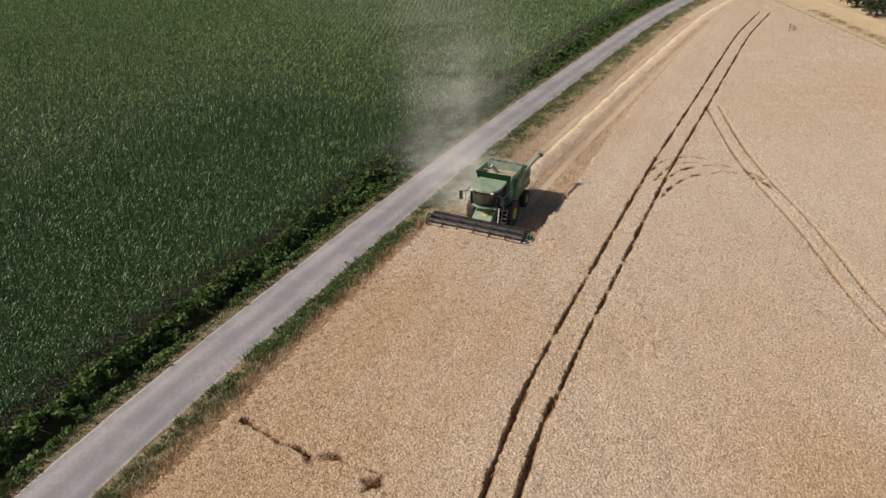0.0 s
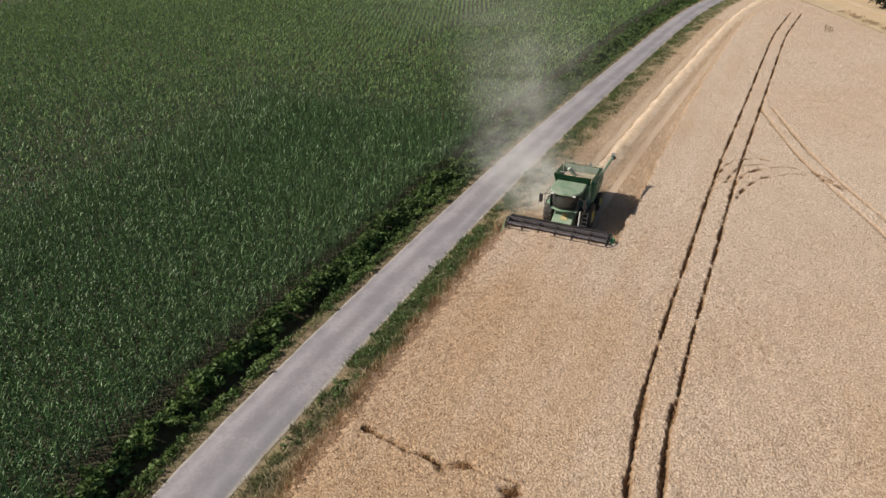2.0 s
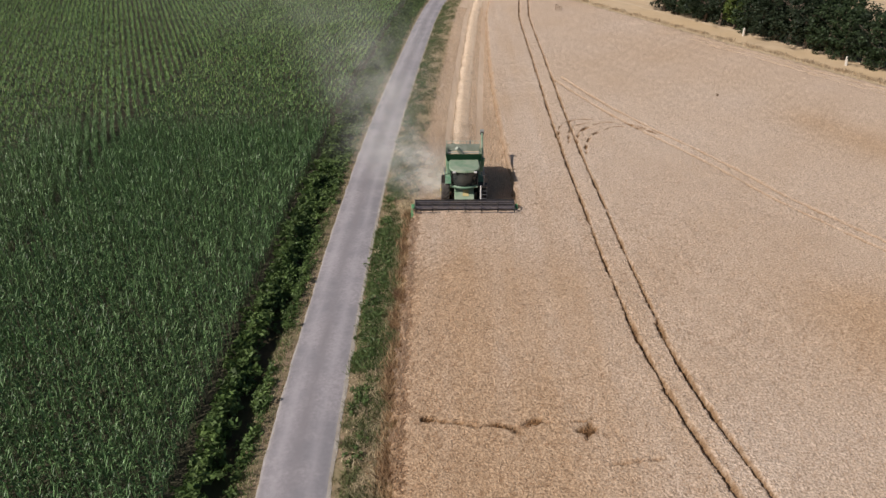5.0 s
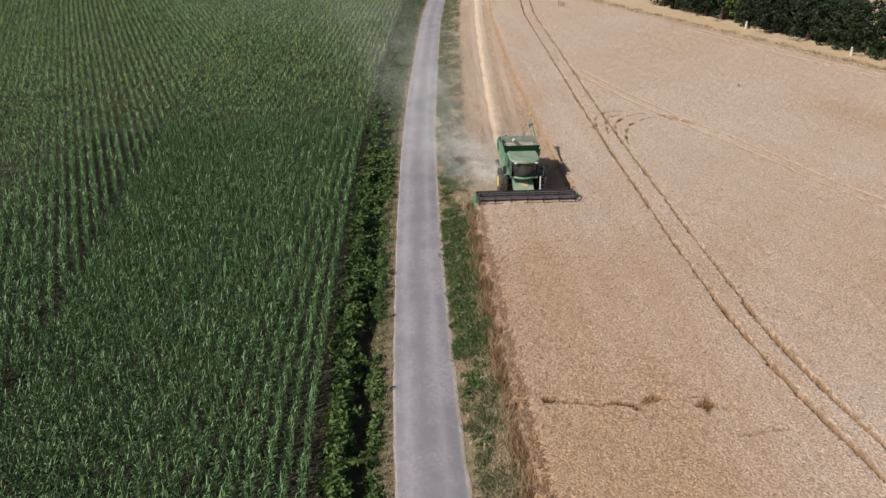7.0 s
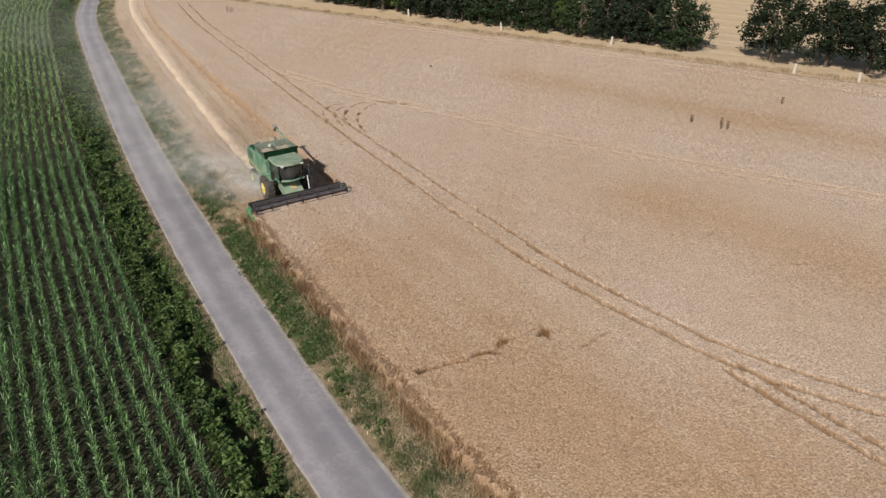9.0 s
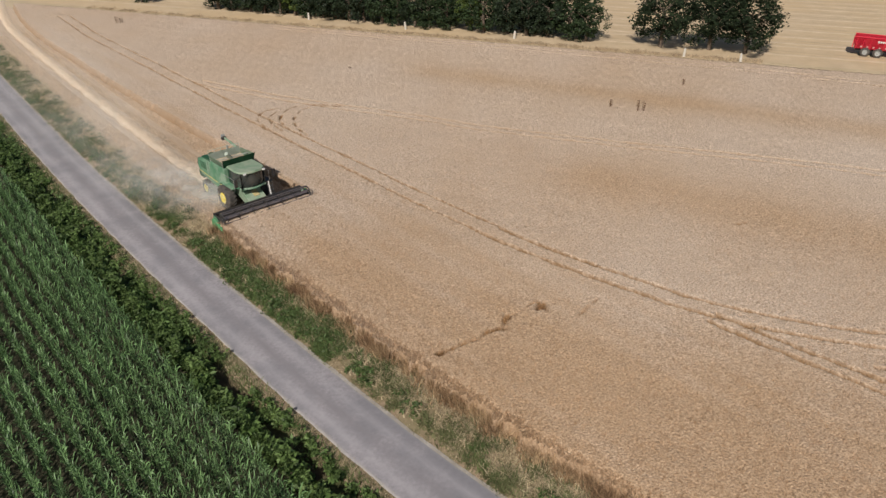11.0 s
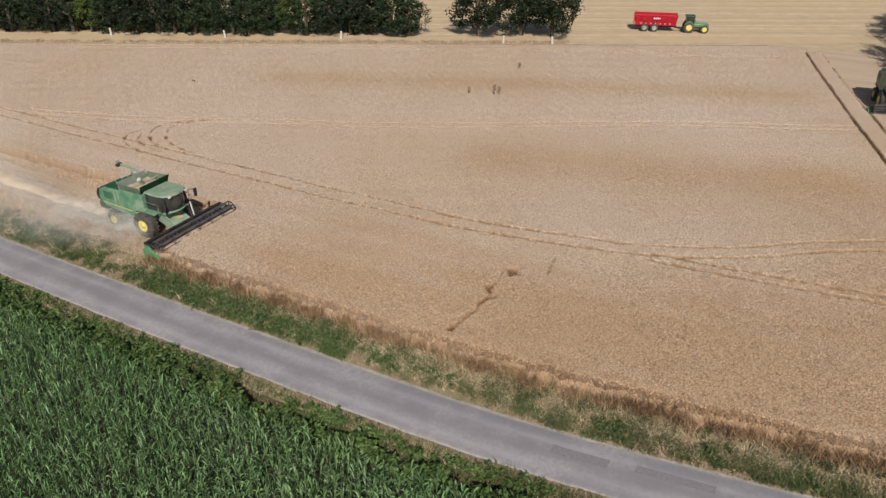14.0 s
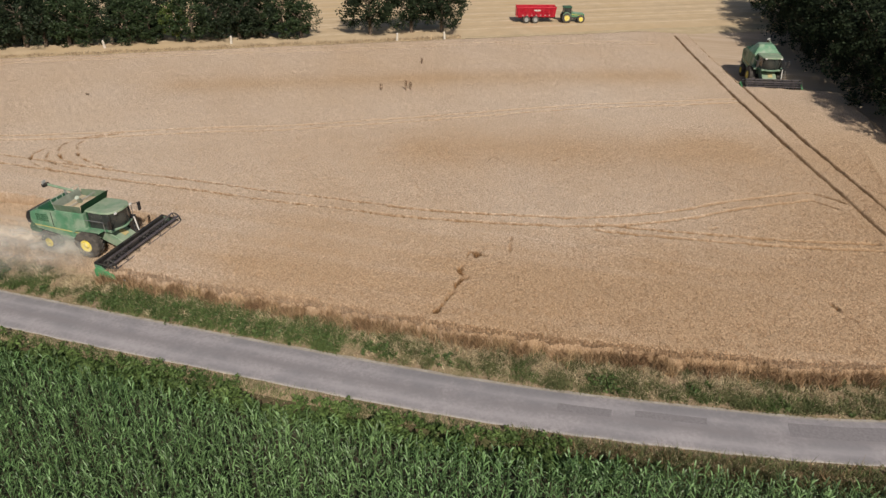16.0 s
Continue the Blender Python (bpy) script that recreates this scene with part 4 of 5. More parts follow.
# ---------------------------------------------------------------- trees
def tree_kind(name, label, height, radius, leaf, clumps, per, bottom, seed):
    """A tapered trunk with limbs and a crown of many leaf clumps; returned at the origin."""
    r = np.random.default_rng(seed)
    t = empty(name, Matrix(), label, "tree", "trees along the field")
    bm = bmesh.new()
    rod((0, 0, -0.3), (0.1, 0, height * 0.55), 0.035 * height, 0.02 * height, 9, bm)
    for k in range(9):
        a = k * 2.4 + r.uniform(-0.4, 0.4)
        z0 = height * r.uniform(0.18, 0.55)
        e = (math.cos(a) * radius * 0.7, math.sin(a) * radius * 0.7, z0 + height * r.uniform(0.12, 0.3))
        rod((0.05, 0, z0), e, 0.013 * height, 0.004 * height, 6, bm)
    part("trunk", bm, M["bark"], t)
    d = r.normal(size=(clumps, 3))
    d /= np.linalg.norm(d, axis=1)[:, None]
    rad = radius * (0.45 + 0.6 * r.random(clumps) ** 0.5) * (1 + 0.18 * np.sin(3 * np.arctan2(d[:, 1], d[:, 0]) + seed))
    C = np.stack([d[:, 0] * rad, d[:, 1] * rad, (height + bottom) / 2 + d[:, 2] * rad / radius * (height - bottom) / 2 * 0.92], -1)
    taper = np.clip(1.25 - 0.6 * (C[:, 2] - bottom) / (height - bottom), 0.4, 1.1)
    C[:, :2] *= taper[:, None]
    leaf_cloud("crown", C, r.uniform(0.35, 0.8, clumps) * radius / 3, per, 0.21, leaf, parent=t)
    return t


def build_trees():
    kinds = [
        tree_kind("hedge_tree", "dense dark green hedgerow tree at the field's edge", 9.5, 3.4, M["leaf_dark"], 150, 36, 0.2, 1),
        tree_kind("hedge_tree", "green bushy hedgerow tree at the field's edge", 8.2, 3.1, M["leaf_mid"], 140, 36, 0.2, 2),
        tree_kind("hedge_tree", "bright yellow-green tree in the hedgerow", 7.5, 2.6, M["leaf_light"], 110, 36, 0.6, 3),
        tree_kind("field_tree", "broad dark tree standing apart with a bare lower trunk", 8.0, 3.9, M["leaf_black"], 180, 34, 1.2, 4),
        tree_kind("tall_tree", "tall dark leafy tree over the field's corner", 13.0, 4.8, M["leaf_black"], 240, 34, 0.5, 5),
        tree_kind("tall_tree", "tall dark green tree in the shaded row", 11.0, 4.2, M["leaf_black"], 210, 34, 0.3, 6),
    ]
    first = [True] * 6
    r = np.random.default_rng(11)

    def put(k, x, y, s, rot):
        m = pose(x, y, FIELD_Z, 0, 0, rot) @ Matrix.Diagonal((s, s, s * 1.0, 1))
        if first[k]:
            kinds[k].matrix_world = m
            first[k] = False
        else:
            ob = copy_thing(kinds[k], pose(x, y, FIELD_Z, 0, 0, rot))
            ob.scale = (s, s, s)

    # the hedgerow, from the far end to the gap
    s = 0.0
    while s < 84:
        f = s / 70.0
        x, y = 17.6 + 29.0 * f, 121.5 - 64.0 * f
        if f > 1:
            break
        k = int(r.choice([0, 1, 2], p=[0.46, 0.44, 0.10]))
        put(k, x + 2.6 + r.uniform(-0.5, 0.6), y + 1.2, r.uniform(0.8, 1.05), r.uniform(0, 360))
        if r.random() < 0.6:
            put(int(r.choice([0, 1])), x + 6.4 + r.uniform(-0.8, 0.8), y + 3.2, r.uniform(0.95, 1.2), r.uniform(0, 360))
        s += r.uniform(2.6, 3.6)
    put(1, 13.2, 139.5, 0.8, 40)
    put(0, 10.6, 147.0, 0.85, 200)
    # trees apart
    put(3, 52.9, 51.4, 1.15, 20)
    put(3, 56.2, 45.6, 1.05, 70)
    put(3, 57.8, 41.0, 1.12, 150)
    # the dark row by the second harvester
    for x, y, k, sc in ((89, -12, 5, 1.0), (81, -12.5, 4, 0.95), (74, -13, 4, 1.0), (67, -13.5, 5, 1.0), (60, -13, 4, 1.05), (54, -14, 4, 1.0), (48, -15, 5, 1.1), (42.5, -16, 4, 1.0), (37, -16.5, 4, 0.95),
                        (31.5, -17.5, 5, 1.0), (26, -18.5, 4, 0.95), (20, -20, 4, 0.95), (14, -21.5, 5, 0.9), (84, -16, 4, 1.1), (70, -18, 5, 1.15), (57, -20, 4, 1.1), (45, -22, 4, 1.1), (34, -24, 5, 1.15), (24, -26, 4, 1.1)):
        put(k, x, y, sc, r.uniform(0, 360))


def marker_post(x, y, lean):
    """A squat pale post, chipped at its top."""
    t = empty("marker_post", pose(x, y, FIELD_Z, lean, lean * 0.5, 17 * x), "short weathered pale post at the field's edge", "post", "posts along the margin")
    bm = rod((0, 0, -0.2), (0, 0, 1.05), 0.2, 0.15, 7)
    part("shaft", bm, M["concrete"], t)
    part("cap", rod((0, 0, 1.04), (0.02, 0, 1.2), 0.16, 0.07, 7), M["concrete"], t)


def dock_plant(x, y, h):
    t = empty("dock_plant", pose(x, y, FIELD_Z), "tall withered brown dock weed standing in the wheat", "weed", "withered weeds in the wheat")
    for k in range(4):
        a = k * 1.7 + x
        part("stem", rod((0.08 * k, 0, 0), (0.08 * k + 0.16 * math.cos(a), 0.16 * math.sin(a), h), 0.025, 0.012, 5), M["weed_brown"], t)
    C = np.array([[0.08 * k + 0.15 * math.cos(k * 1.7 + x), 0.15 * math.sin(k * 1.7 + x), h * f] for k in range(4) for f in (0.72, 0.85, 1.0)])
    tagged(leaf_cloud("seed_head", C, np.full(len(C), 0.09), 14, 0.05, M["weed_brown"], parent=t), kind="stuff")


build_wheat()
scatter_wheat()
scatter_trodden()
build_corn()
build_verges()
build_straw()
build_far_field()
build_trees()
for px, py, pl in ((53.0, 39.2, 3), (50.2, 46.0, -4), (33.9, 86.0, 5), (26.9, 103.2, -3), (41.5, 69.5, 4)):
    marker_post(px, py, pl)
for px, py, ph in ((23.3, 35.6, 1.9), (23.8, 35.2, 1.6), (22.4, 38.4, 1.5), (0.6, 119.3, 1.7), (1.2, 119.0, 1.5), (35.3, 37.4, 1.45), (11.5, 70.5, 0.9)):
    dock_plant(px, py, ph)


# ---------------------------------------------------------------- machines
def wheel(parent, x, y, r, w, side, rim_r, rim=None):
    """A lugged tyre on a dished rim; side: 1 or -1, the way it faces."""
    tyre = part("wheel", lathe([(rim_r, -w / 2), (r * 0.86, -w / 2), (r * 0.97, -w * 0.42), (r, -w * 0.2), (r, w * 0.2), (r * 0.97, w * 0.42), (r * 0.86, w / 2), (rim_r, w / 2), (rim_r, -w / 2)], x, y, r, caps=False), M["rubber"], parent, "dusty black tyre")
    bm = bmesh.new()
    n = 20
    for k in range(n):
        for s in (-1, 1):
            a = 2 * math.pi * (k + 0.25 * s) / n
            m = pose(x, y, r) @ Matrix.Rotation(a, 4, "X") @ pose(s * w * 0.24, 0, r, 0, 0, s * 35)
            box(-w * 0.25, w * 0.25, -0.035, 0.035, -0.03, 0.045, m=m, bm=bm)
    part("tread", bm, M["rubber"], tyre)
    f = x + side * w * 0.44
    part("rim", lathe([(rim_r * 1.02, f - 0.1 * side - x), (rim_r * 1.04, f + 0.05 * side - x), (rim_r * 0.9, f + 0.05 * side - x), (rim_r * 0.75, f - 0.06 * side - x), (rim_r * 0.3, f - 0.02 * side - x), (rim_r * 0.28, f + 0.07 * side - x), (0.03, f + 0.07 * side - x)], x, y, r),
         rim or M["yellow"], tyre, "yellow dished rim" if not rim else "pale dished rim")
    return tyre


def build_header(parent, half):
    """Cutting platform: floor, back sheet, feed auger, reel with its bats, end plates and crop dividers."""
    hd = part("header", prism([(0.95, 0.25), (0.95, 1.05), (0.88, 1.08), (0.82, 0.5), (0.35, 0.2), (-0.45, 0.16), (-0.45, 0.11), (0.5, 0.08)], -half, half), M["black"], parent, "wide black cutting header")
    part("top_beam", box(-half, half, 0.82, 1.02, 1.0, 1.16, 0.03), M["black"], hd)
    part("knife_bar", box(-half, half, -0.55, -0.42, 0.1, 0.15), M["steel"], hd, "bare steel knife bar")
    drum = rod((-half + 0.08, 0.48, 0.52), (half - 0.08, 0.48, 0.52), 0.2, seg=14)
    part("feed_auger", drum, M["black"], hd)
    for s in (-1, 1):
        bm = bmesh.new()
        n = 64
        last = None
        for k in range(n + 1):
            x = s * (half - 0.1 - (half - 0.9) * k / n)
            a = k * 0.75 * s
            v = [bm.verts.new((x, 0.48 + rr * math.cos(a), 0.52 + rr * math.sin(a))) for rr in (0.19, 0.31)]
            if last:
                bm.faces.new((last[0], last[1], v[1], v[0]))
            last = v
        part("auger_flight", bm, M["steel"], hd, "worn steel spiral flight")
    ry, rz, rr = -0.2, 0.98, 0.5
    part("reel_tube", rod((-half + 0.1, ry, rz), (half - 0.1, ry, rz), 0.1, seg=10), M["bat"], hd)
    for k in range(6):
        a = 2 * math.pi * k / 6 + 0.3
        y, z = ry + rr * math.cos(a), rz + rr * math.sin(a)
        bm = box(-half + 0.12, half - 0.12, y - 0.035, y + 0.035, z - 0.035, z + 0.035)
        x = -half + 0.2
        while x < half - 0.2:
            b = [bm.verts.new(c) for c in ((x - 0.012, y, z), (x + 0.012, y, z), (x, y - 0.03, z - 0.24))]
            bm.faces.new(b)
            x += 0.16
        part("reel_bat", bm, M["bat"], hd, "reel bat with steel tines")
    for x in np.linspace(-half + 0.12, half - 0.12, 7):
        bm = bmesh.new()
        for k in range(6):
            a = 2 * math.pi * k / 6 + 0.3
            b = a + math.pi / 3
            rod((x, ry, rz), (x, ry + rr * math.cos(a), rz + rr * math.sin(a)), 0.025, seg=6, bm=bm)
            rod((x, ry + rr * math.cos(a), rz + rr * math.sin(a)), (x, ry + rr * math.cos(b), rz + rr * math.sin(b)), 0.02, seg=6, bm=bm)
        part("reel_spider", bm, M["black"], hd)
    for s in (-1, 1):
        x = s * half
        part("end_plate", prism([(0.95, 0.1), (0.95, 1.0), (0.5, 0.95), (-0.2, 0.45), (-0.75, 0.2), (-0.75, 0.08)], x - 0.03, x + 0.03), M["green"], hd, "green end plate")
        part("end_shield", prism([(0.85, 0.25), (0.9, 0.75), (0.6, 0.98), (0.1, 0.8), (-0.55, 0.42), (-0.75, 0.2)], x + s * 0.15 - 0.11, x + s * 0.15 + 0.11, 0.05), M["bright_green"], hd, "bright green drive shield on the header's end")
        part("crop_divider", rod((x, -0.7, 0.2), (x + 0.1 * s, -1.7, 0.1), 0.09, 0.015, 7), M["grey"], hd, "pointed pale crop divider")
        part("reel_arm", rod((x - s * 0.05, ry, rz), (x - s * 0.05, 0.95, 1.12), 0.05, seg=8), M["black"], hd)
        bm = lathe([(rr * 0.92, -0.02), (rr * 1.04, -0.02), (rr * 1.04, 0.02), (rr * 0.92, 0.02), (rr * 0.92, -0.02)], x - s * 0.1, ry, rz, seg=24, caps=False)
        for k in range(5):
            a = 2 * math.pi * k / 5
            rod((x - s * 0.1, ry, rz), (x - s * 0.1, ry + rr * math.cos(a), rz + rr * math.sin(a)), 0.035, seg=6, bm=bm)
        part("reel_end", bm, M["reel_end"], hd, "spoked ring at the reel's end")


def build_harvester(m, label, half, covered):
    c = empty("combine_harvester", m, label, "combine harvester")
    build_header(c, half)
    part("feeder_house", prism([(0.9, 0.35), (0.9, 1.1), (2.6, 2.05), (3.1, 1.9), (3.0, 1.2)], -0.75, 0.75, 0.04), M["pale_green"], c, "dust-covered green feeder house")
    part("feeder_cover", prism([(1.25, 1.305), (1.75, 1.59), (1.75, 1.62), (1.25, 1.34)], -0.12, 0.34), M["grain_dust"], c, "yellow chaff lying on the feeder house")
    part("front_axle", rod((-1.35, 3.3, 0.98), (1.35, 3.3, 0.98), 0.2, seg=12), M["dark_green"], c)
    part("rear_axle", rod((-1.25, 6.75, 0.66), (1.25, 6.75, 0.66), 0.12, seg=10), M["dark_green"], c)
    for s in (-1, 1):
        wheel(c, s * 1.45, 3.3, 0.98, 0.68, s, 0.44)
        wheel(c, s * 1.32, 6.75, 0.66, 0.46, s, 0.32)
    body = part("body", prism([(2.95, 1.25), (2.95, 2.0), (3.35, 2.1), (3.35, 3.3), (5.6, 3.3), (7.2, 3.18), (7.95, 2.9), (8.1, 2.2), (7.6, 1.62), (6.0, 1.35), (4.6, 1.05)], -1.34, 1.34, 0.07), M["green"], c, "dusty green bodywork")
    part("underbody", prism([(3.0, 0.8), (3.0, 1.4), (7.4, 1.7), (7.4, 1.2), (5.0, 0.75)], -1.0, 1.0), M["black"], c)
    for s in (-1, 1):
        x = s * 1.355
        part("side_panel", prism([(4.2, 1.75), (4.2, 3.1), (6.05, 3.1), (6.05, 1.85)], x - 0.02, x + 0.02, 0.015), M["green"], body)
        part("rear_panel", prism([(6.12, 1.85), (6.12, 3.08), (7.75, 2.9), (7.85, 2.25), (7.6, 1.9)], x - 0.02, x + 0.02, 0.015), M["green"], body)
        bm = bmesh.new()
        for k in range(7):
            z = 2.3 + 0.085 * k
            box(x - 0.03, x + 0.03, 6.4, 7.45, z, z + 0.05, bm=bm)
        part("louvre", bm, M["dark_green"], body, "dark green air louvres")
        part("panel_gap", box(x - 0.008, x + 0.008, 6.055, 6.115, 1.85, 3.08), M["black"], body)
        part("stripe", prism([(3.6, 1.66), (3.6, 1.74), (7.7, 1.98), (7.7, 1.92)], x - 0.012 + s * 0.03, x + 0.012 + s * 0.03), M["yellow_dull"], body, "dull yellow side stripe")
        part("fender", prism([(2.2, 1.95), (2.3, 2.08), (4.1, 2.08), (4.5, 1.8), (4.4, 1.74), (4.0, 1.98), (2.4, 1.98)], s * 1.15 - 0.35, s * 1.15 + 0.35), M["green"], c, "green fender over the front wheel")
    part("rear_hood", prism([(8.0, 1.75), (8.02, 2.85), (8.55, 2.7), (8.75, 2.2), (8.65, 1.8)], -1.1, 1.1, 0.06), M["black"], c, "black rubber and steel hood at the rear")
    part("chopper", prism([(7.5, 1.3), (7.6, 1.9), (8.25, 2.0), (8.6, 1.5), (8.5, 1.15), (7.8, 1.1)], -1.15, 1.15, 0.05), M["dark_green"], c, "dark straw chopper at the rear")
    part("rear_screen", box(-1.2, 1.2, 7.98, 8.12, 1.95, 2.75, 0.03), M["black"], c)
    # cab
    cab = part("cab", prism([(1.5, 1.9), (1.28, 2.0), (1.28, 2.12), (3.3, 2.12), (3.3, 1.9)], -1.02, 1.02, 0.03), M["green"], c, "green cab floor and sill")
    bm = bmesh.new()
    plan = [(-1.14, 3.35), (-1.2, 2.0), (-1.08, 1.4), (-0.7, 1.02), (0, 0.9), (0.7, 1.02), (1.08, 1.4), (1.2, 2.0), (1.14, 3.35)]
    lo, hi = [bm.verts.new((x, y, 3.36)) for x, y in plan], [bm.verts.new((x * 0.96, y * 0.96 + 0.07, 3.56 - 0.05 * abs(x))) for x, y in plan]
    bm.faces.new(lo)
    bm.faces.new(hi[::-1])
    for i in range(len(plan)):
        bm.faces.new((lo[i], hi[i], hi[(i + 1) % len(plan)], lo[(i + 1) % len(plan)]))
    bmesh.ops.recalc_face_normals(bm, faces=bm.faces)
    bmesh.ops.bevel(bm, geom=bm.edges[:], offset=0.04, segments=2, affect="EDGES", profile=0.5)
    part("roof", bm, M["pale_green"], cab, "dust-covered grey-green cab roof with a rounded front")
    for s in (-1, 1):
        part("door_glass", prism([(1.5, 2.12), (1.3, 2.6), (1.42, 3.32), (3.2, 3.32), (3.2, 2.12)], s * 1.02 - 0.012, s * 1.02 + 0.012), M["glass"], cab, "dark tinted cab window")
        part("pillar", rod((s * 1.03, 3.25, 2.1), (s * 1.03, 3.25, 3.35), 0.05, seg=8), M["dark_green"], cab)
        part("front_pillar", rod((s * 0.98, 1.36, 2.1), (s * 1.0, 1.45, 3.34), 0.035, seg=8), M["black"], cab)
        part("mirror_arm", rod((s * 1.05, 1.35, 3.2), (s * 1.62, 1.0, 3.15), 0.025, seg=6), M["black"], cab)
        part("mirror", box(s * 1.62 - 0.13, s * 1.62 + 0.13, 0.94, 1.06, 2.55, 3.2, 0.03), M["black"], cab, "black wing mirror")
        part("work_lamp", box(s * 0.8 - 0.11, s * 0.8 + 0.11, 0.96, 1.06, 3.34, 3.46, 0.015), M["lamp"], cab, "pale work lamp")
        part("railing", rod((s * 1.5, 1.6, 2.08), (s * 1.5, 1.6, 2.95), 0.025, seg=6, bm=rod((s * 1.5, 1.6, 2.95), (s * 1.5, 3.1, 2.95), 0.025, seg=6)), M["steel"], c)
    bm = bmesh.new()
    rows = []
    for z, y0, bow in ((2.12, 1.62, 0.5), (2.6, 1.46, 0.56), (3.34, 1.5, 0.42)):
        rows.append([bm.verts.new((x, y0 - bow * (1 - (x / 1.0) ** 2), z)) for x in np.linspace(-1.0, 1.0, 9)])
    for a, b in zip(rows, rows[1:]):
        for i in range(8):
            bm.faces.new((a[i], a[i + 1], b[i + 1], b[i])).smooth = True
    part("windscreen", bm, M["glass"], cab, "bowed tinted windscreen with a painted grey reflection")
    bm = bmesh.new()
    edge = [(x, 1.58 - 0.5 * (1 - x * x), 2.08) for x in np.linspace(-1.02, 1.02, 11)]
    for p, q in zip(edge, edge[1:]):
        rod(p, q, 0.085, seg=8, bm=bm)
    part("front_rim", bm, M["green"], cab, "curved green rim under the windscreen")
    bm = bmesh.new()
    floor = [bm.verts.new((x, y + 0.04, 2.06)) for x, y, z in edge] + [bm.verts.new((1.0, 2.0, 2.06)), bm.verts.new((-1.0, 2.0, 2.06))]
    bm.faces.new(floor)
    part("cab_floor", bm, M["black"], cab)
    part("back_wall", box(-1.0, 1.0, 3.22, 3.3, 2.1, 3.34), M["black"], cab)
    part("seat", box(-0.3, 0.3, 2.3, 2.85, 2.12, 2.55, 0.08, bm=box(-0.28, 0.28, 2.75, 2.92, 2.5, 3.1, 0.05)), M["black"], cab)
    part("steering_column", rod((0, 1.6, 2.1), (0, 1.95, 2.75), 0.05, seg=8), M["black"], cab)
    part("platform", box(1.0, 1.75, 1.55, 3.0, 1.98, 2.04), M["black"], c)
    bm = bmesh.new()
    for s in (1.75, 1.35):
        rod((s, 1.5, 0.5), (s, 1.75, 2.0), 0.025, seg=6, bm=bm)
    for k in range(5):
        rod((1.75, 1.53 + 0.05 * k, 0.65 + 0.3 * k), (1.35, 1.53 + 0.05 * k, 0.65 + 0.3 * k), 0.03, seg=6, bm=bm)
    part("ladder", bm, M["steel"], c, "steel access ladder")
    part("lift_strut", rod((1.25, 1.1, 0.8), (1.25, 1.35, 2.15), 0.05, seg=8), M["white"], c, "pale support strut")
    # grain tank
    if covered:
        bm = bmesh.new()
        base = [(-1.42, 3.4, 3.28), (1.42, 3.4, 3.28), (1.42, 5.9, 3.28), (-1.42, 5.9, 3.28)]
        top = [(-0.75, 4.2, 4.25), (0.75, 4.2, 4.25), (0.75, 5.2, 4.25), (-0.75, 5.2, 4.25)]
        a = [bm.verts.new(p) for p in base]
        b = [bm.verts.new(p) for p in top]
        bm.faces.new(b)
        for i in range(4):
            bm.faces.new((a[i], a[(i + 1) % 4], b[(i + 1) % 4], b[i]))
        bmesh.ops.bevel(bm, geom=bm.edges[:], offset=0.1, segments=2, affect="EDGES", profile=0.5)
        part("tank_cover", bm, M["green"], c, "peaked dusty green cover over the grain tank")
    else:
        tank = part("grain_tank", box(-1.26, 1.26, 3.45, 5.5, 3.2, 3.34), M["grey"], c, "grey open grain tank")

        def flap(name, p, q, r, s, material, lab=""):
            bm = bmesh.new()
            v = [bm.verts.new(k) for k in (p, q, r, s)]
            f = bm.faces.new(v)
            bmesh.ops.solidify(bm, geom=[f], thickness=0.04)
            part(name, bm, material, tank, lab)

        z0, z1 = 3.26, 3.98
        flap("tank_front", (-1.28, 3.42, z0), (1.28, 3.42, z0), (1.42, 3.22, z1), (-1.42, 3.22, z1), M["dark_green"], "dark green raised front flap")
        flap("tank_rear", (1.28, 5.52, z0), (-1.28, 5.52, z0), (-1.38, 5.72, z1 - 0.12), (1.38, 5.72, z1 - 0.12), M["tank_liner"], "pale raised rear flap")
        flap("tank_side", (-1.28, 5.5, z0), (-1.28, 3.44, z0), (-1.44, 3.3, z1 - 0.1), (-1.4, 5.6, z1 - 0.2), M["pale_green"], "dusty tank side flap")
        flap("tank_side", (1.28, 3.44, z0), (1.28, 5.5, z0), (1.4, 5.6, z1 - 0.2), (1.44, 3.3, z1 - 0.1), M["pale_green"], "dusty tank side flap")
        for x in np.linspace(-1.3, 1.3, 6):
            part("tank_post", rod((x, 5.6, 3.3), (x * 1.03, 5.75, 4.12), 0.022, seg=6), M["tank_liner"], tank, "thin pale post behind the tank")
        part("tank_rail", rod((-1.34, 5.75, 4.1), (1.34, 5.75, 4.1), 0.02, seg=6), M["tank_liner"], tank)
        bm = bmesh.new()
        g = bmesh.ops.create_grid(bm, x_segments=14, y_segments=10, size=1.0)["verts"]
        for v in g:
            x, y = v.co.x, v.co.y
            v.co = Vector((x * 1.25, 4.48 + y * 1.0, 3.36 + 0.22 * max(0, 1 - math.hypot(x, y)) + 0.02 * math.sin(9 * x + 5 * y)))
        part("grain_heap", bm, M["grain"], tank, "heap of harvested wheat grain")
        part("filling_auger", rod((0.1, 4.5, 3.3), (-0.55, 4.2, 4.1), 0.15, seg=12), M["tank_liner"], tank, "pale upright filling auger")
        part("tank_brace", rod((-1.36, 4.4, 3.66), (1.36, 4.4, 3.66), 0.03, seg=6), M["grey"], tank)
    part("engine_deck", box(-1.35, 1.35, 5.68, 7.1, 3.2, 3.34, 0.04), M["dark_green"], c)
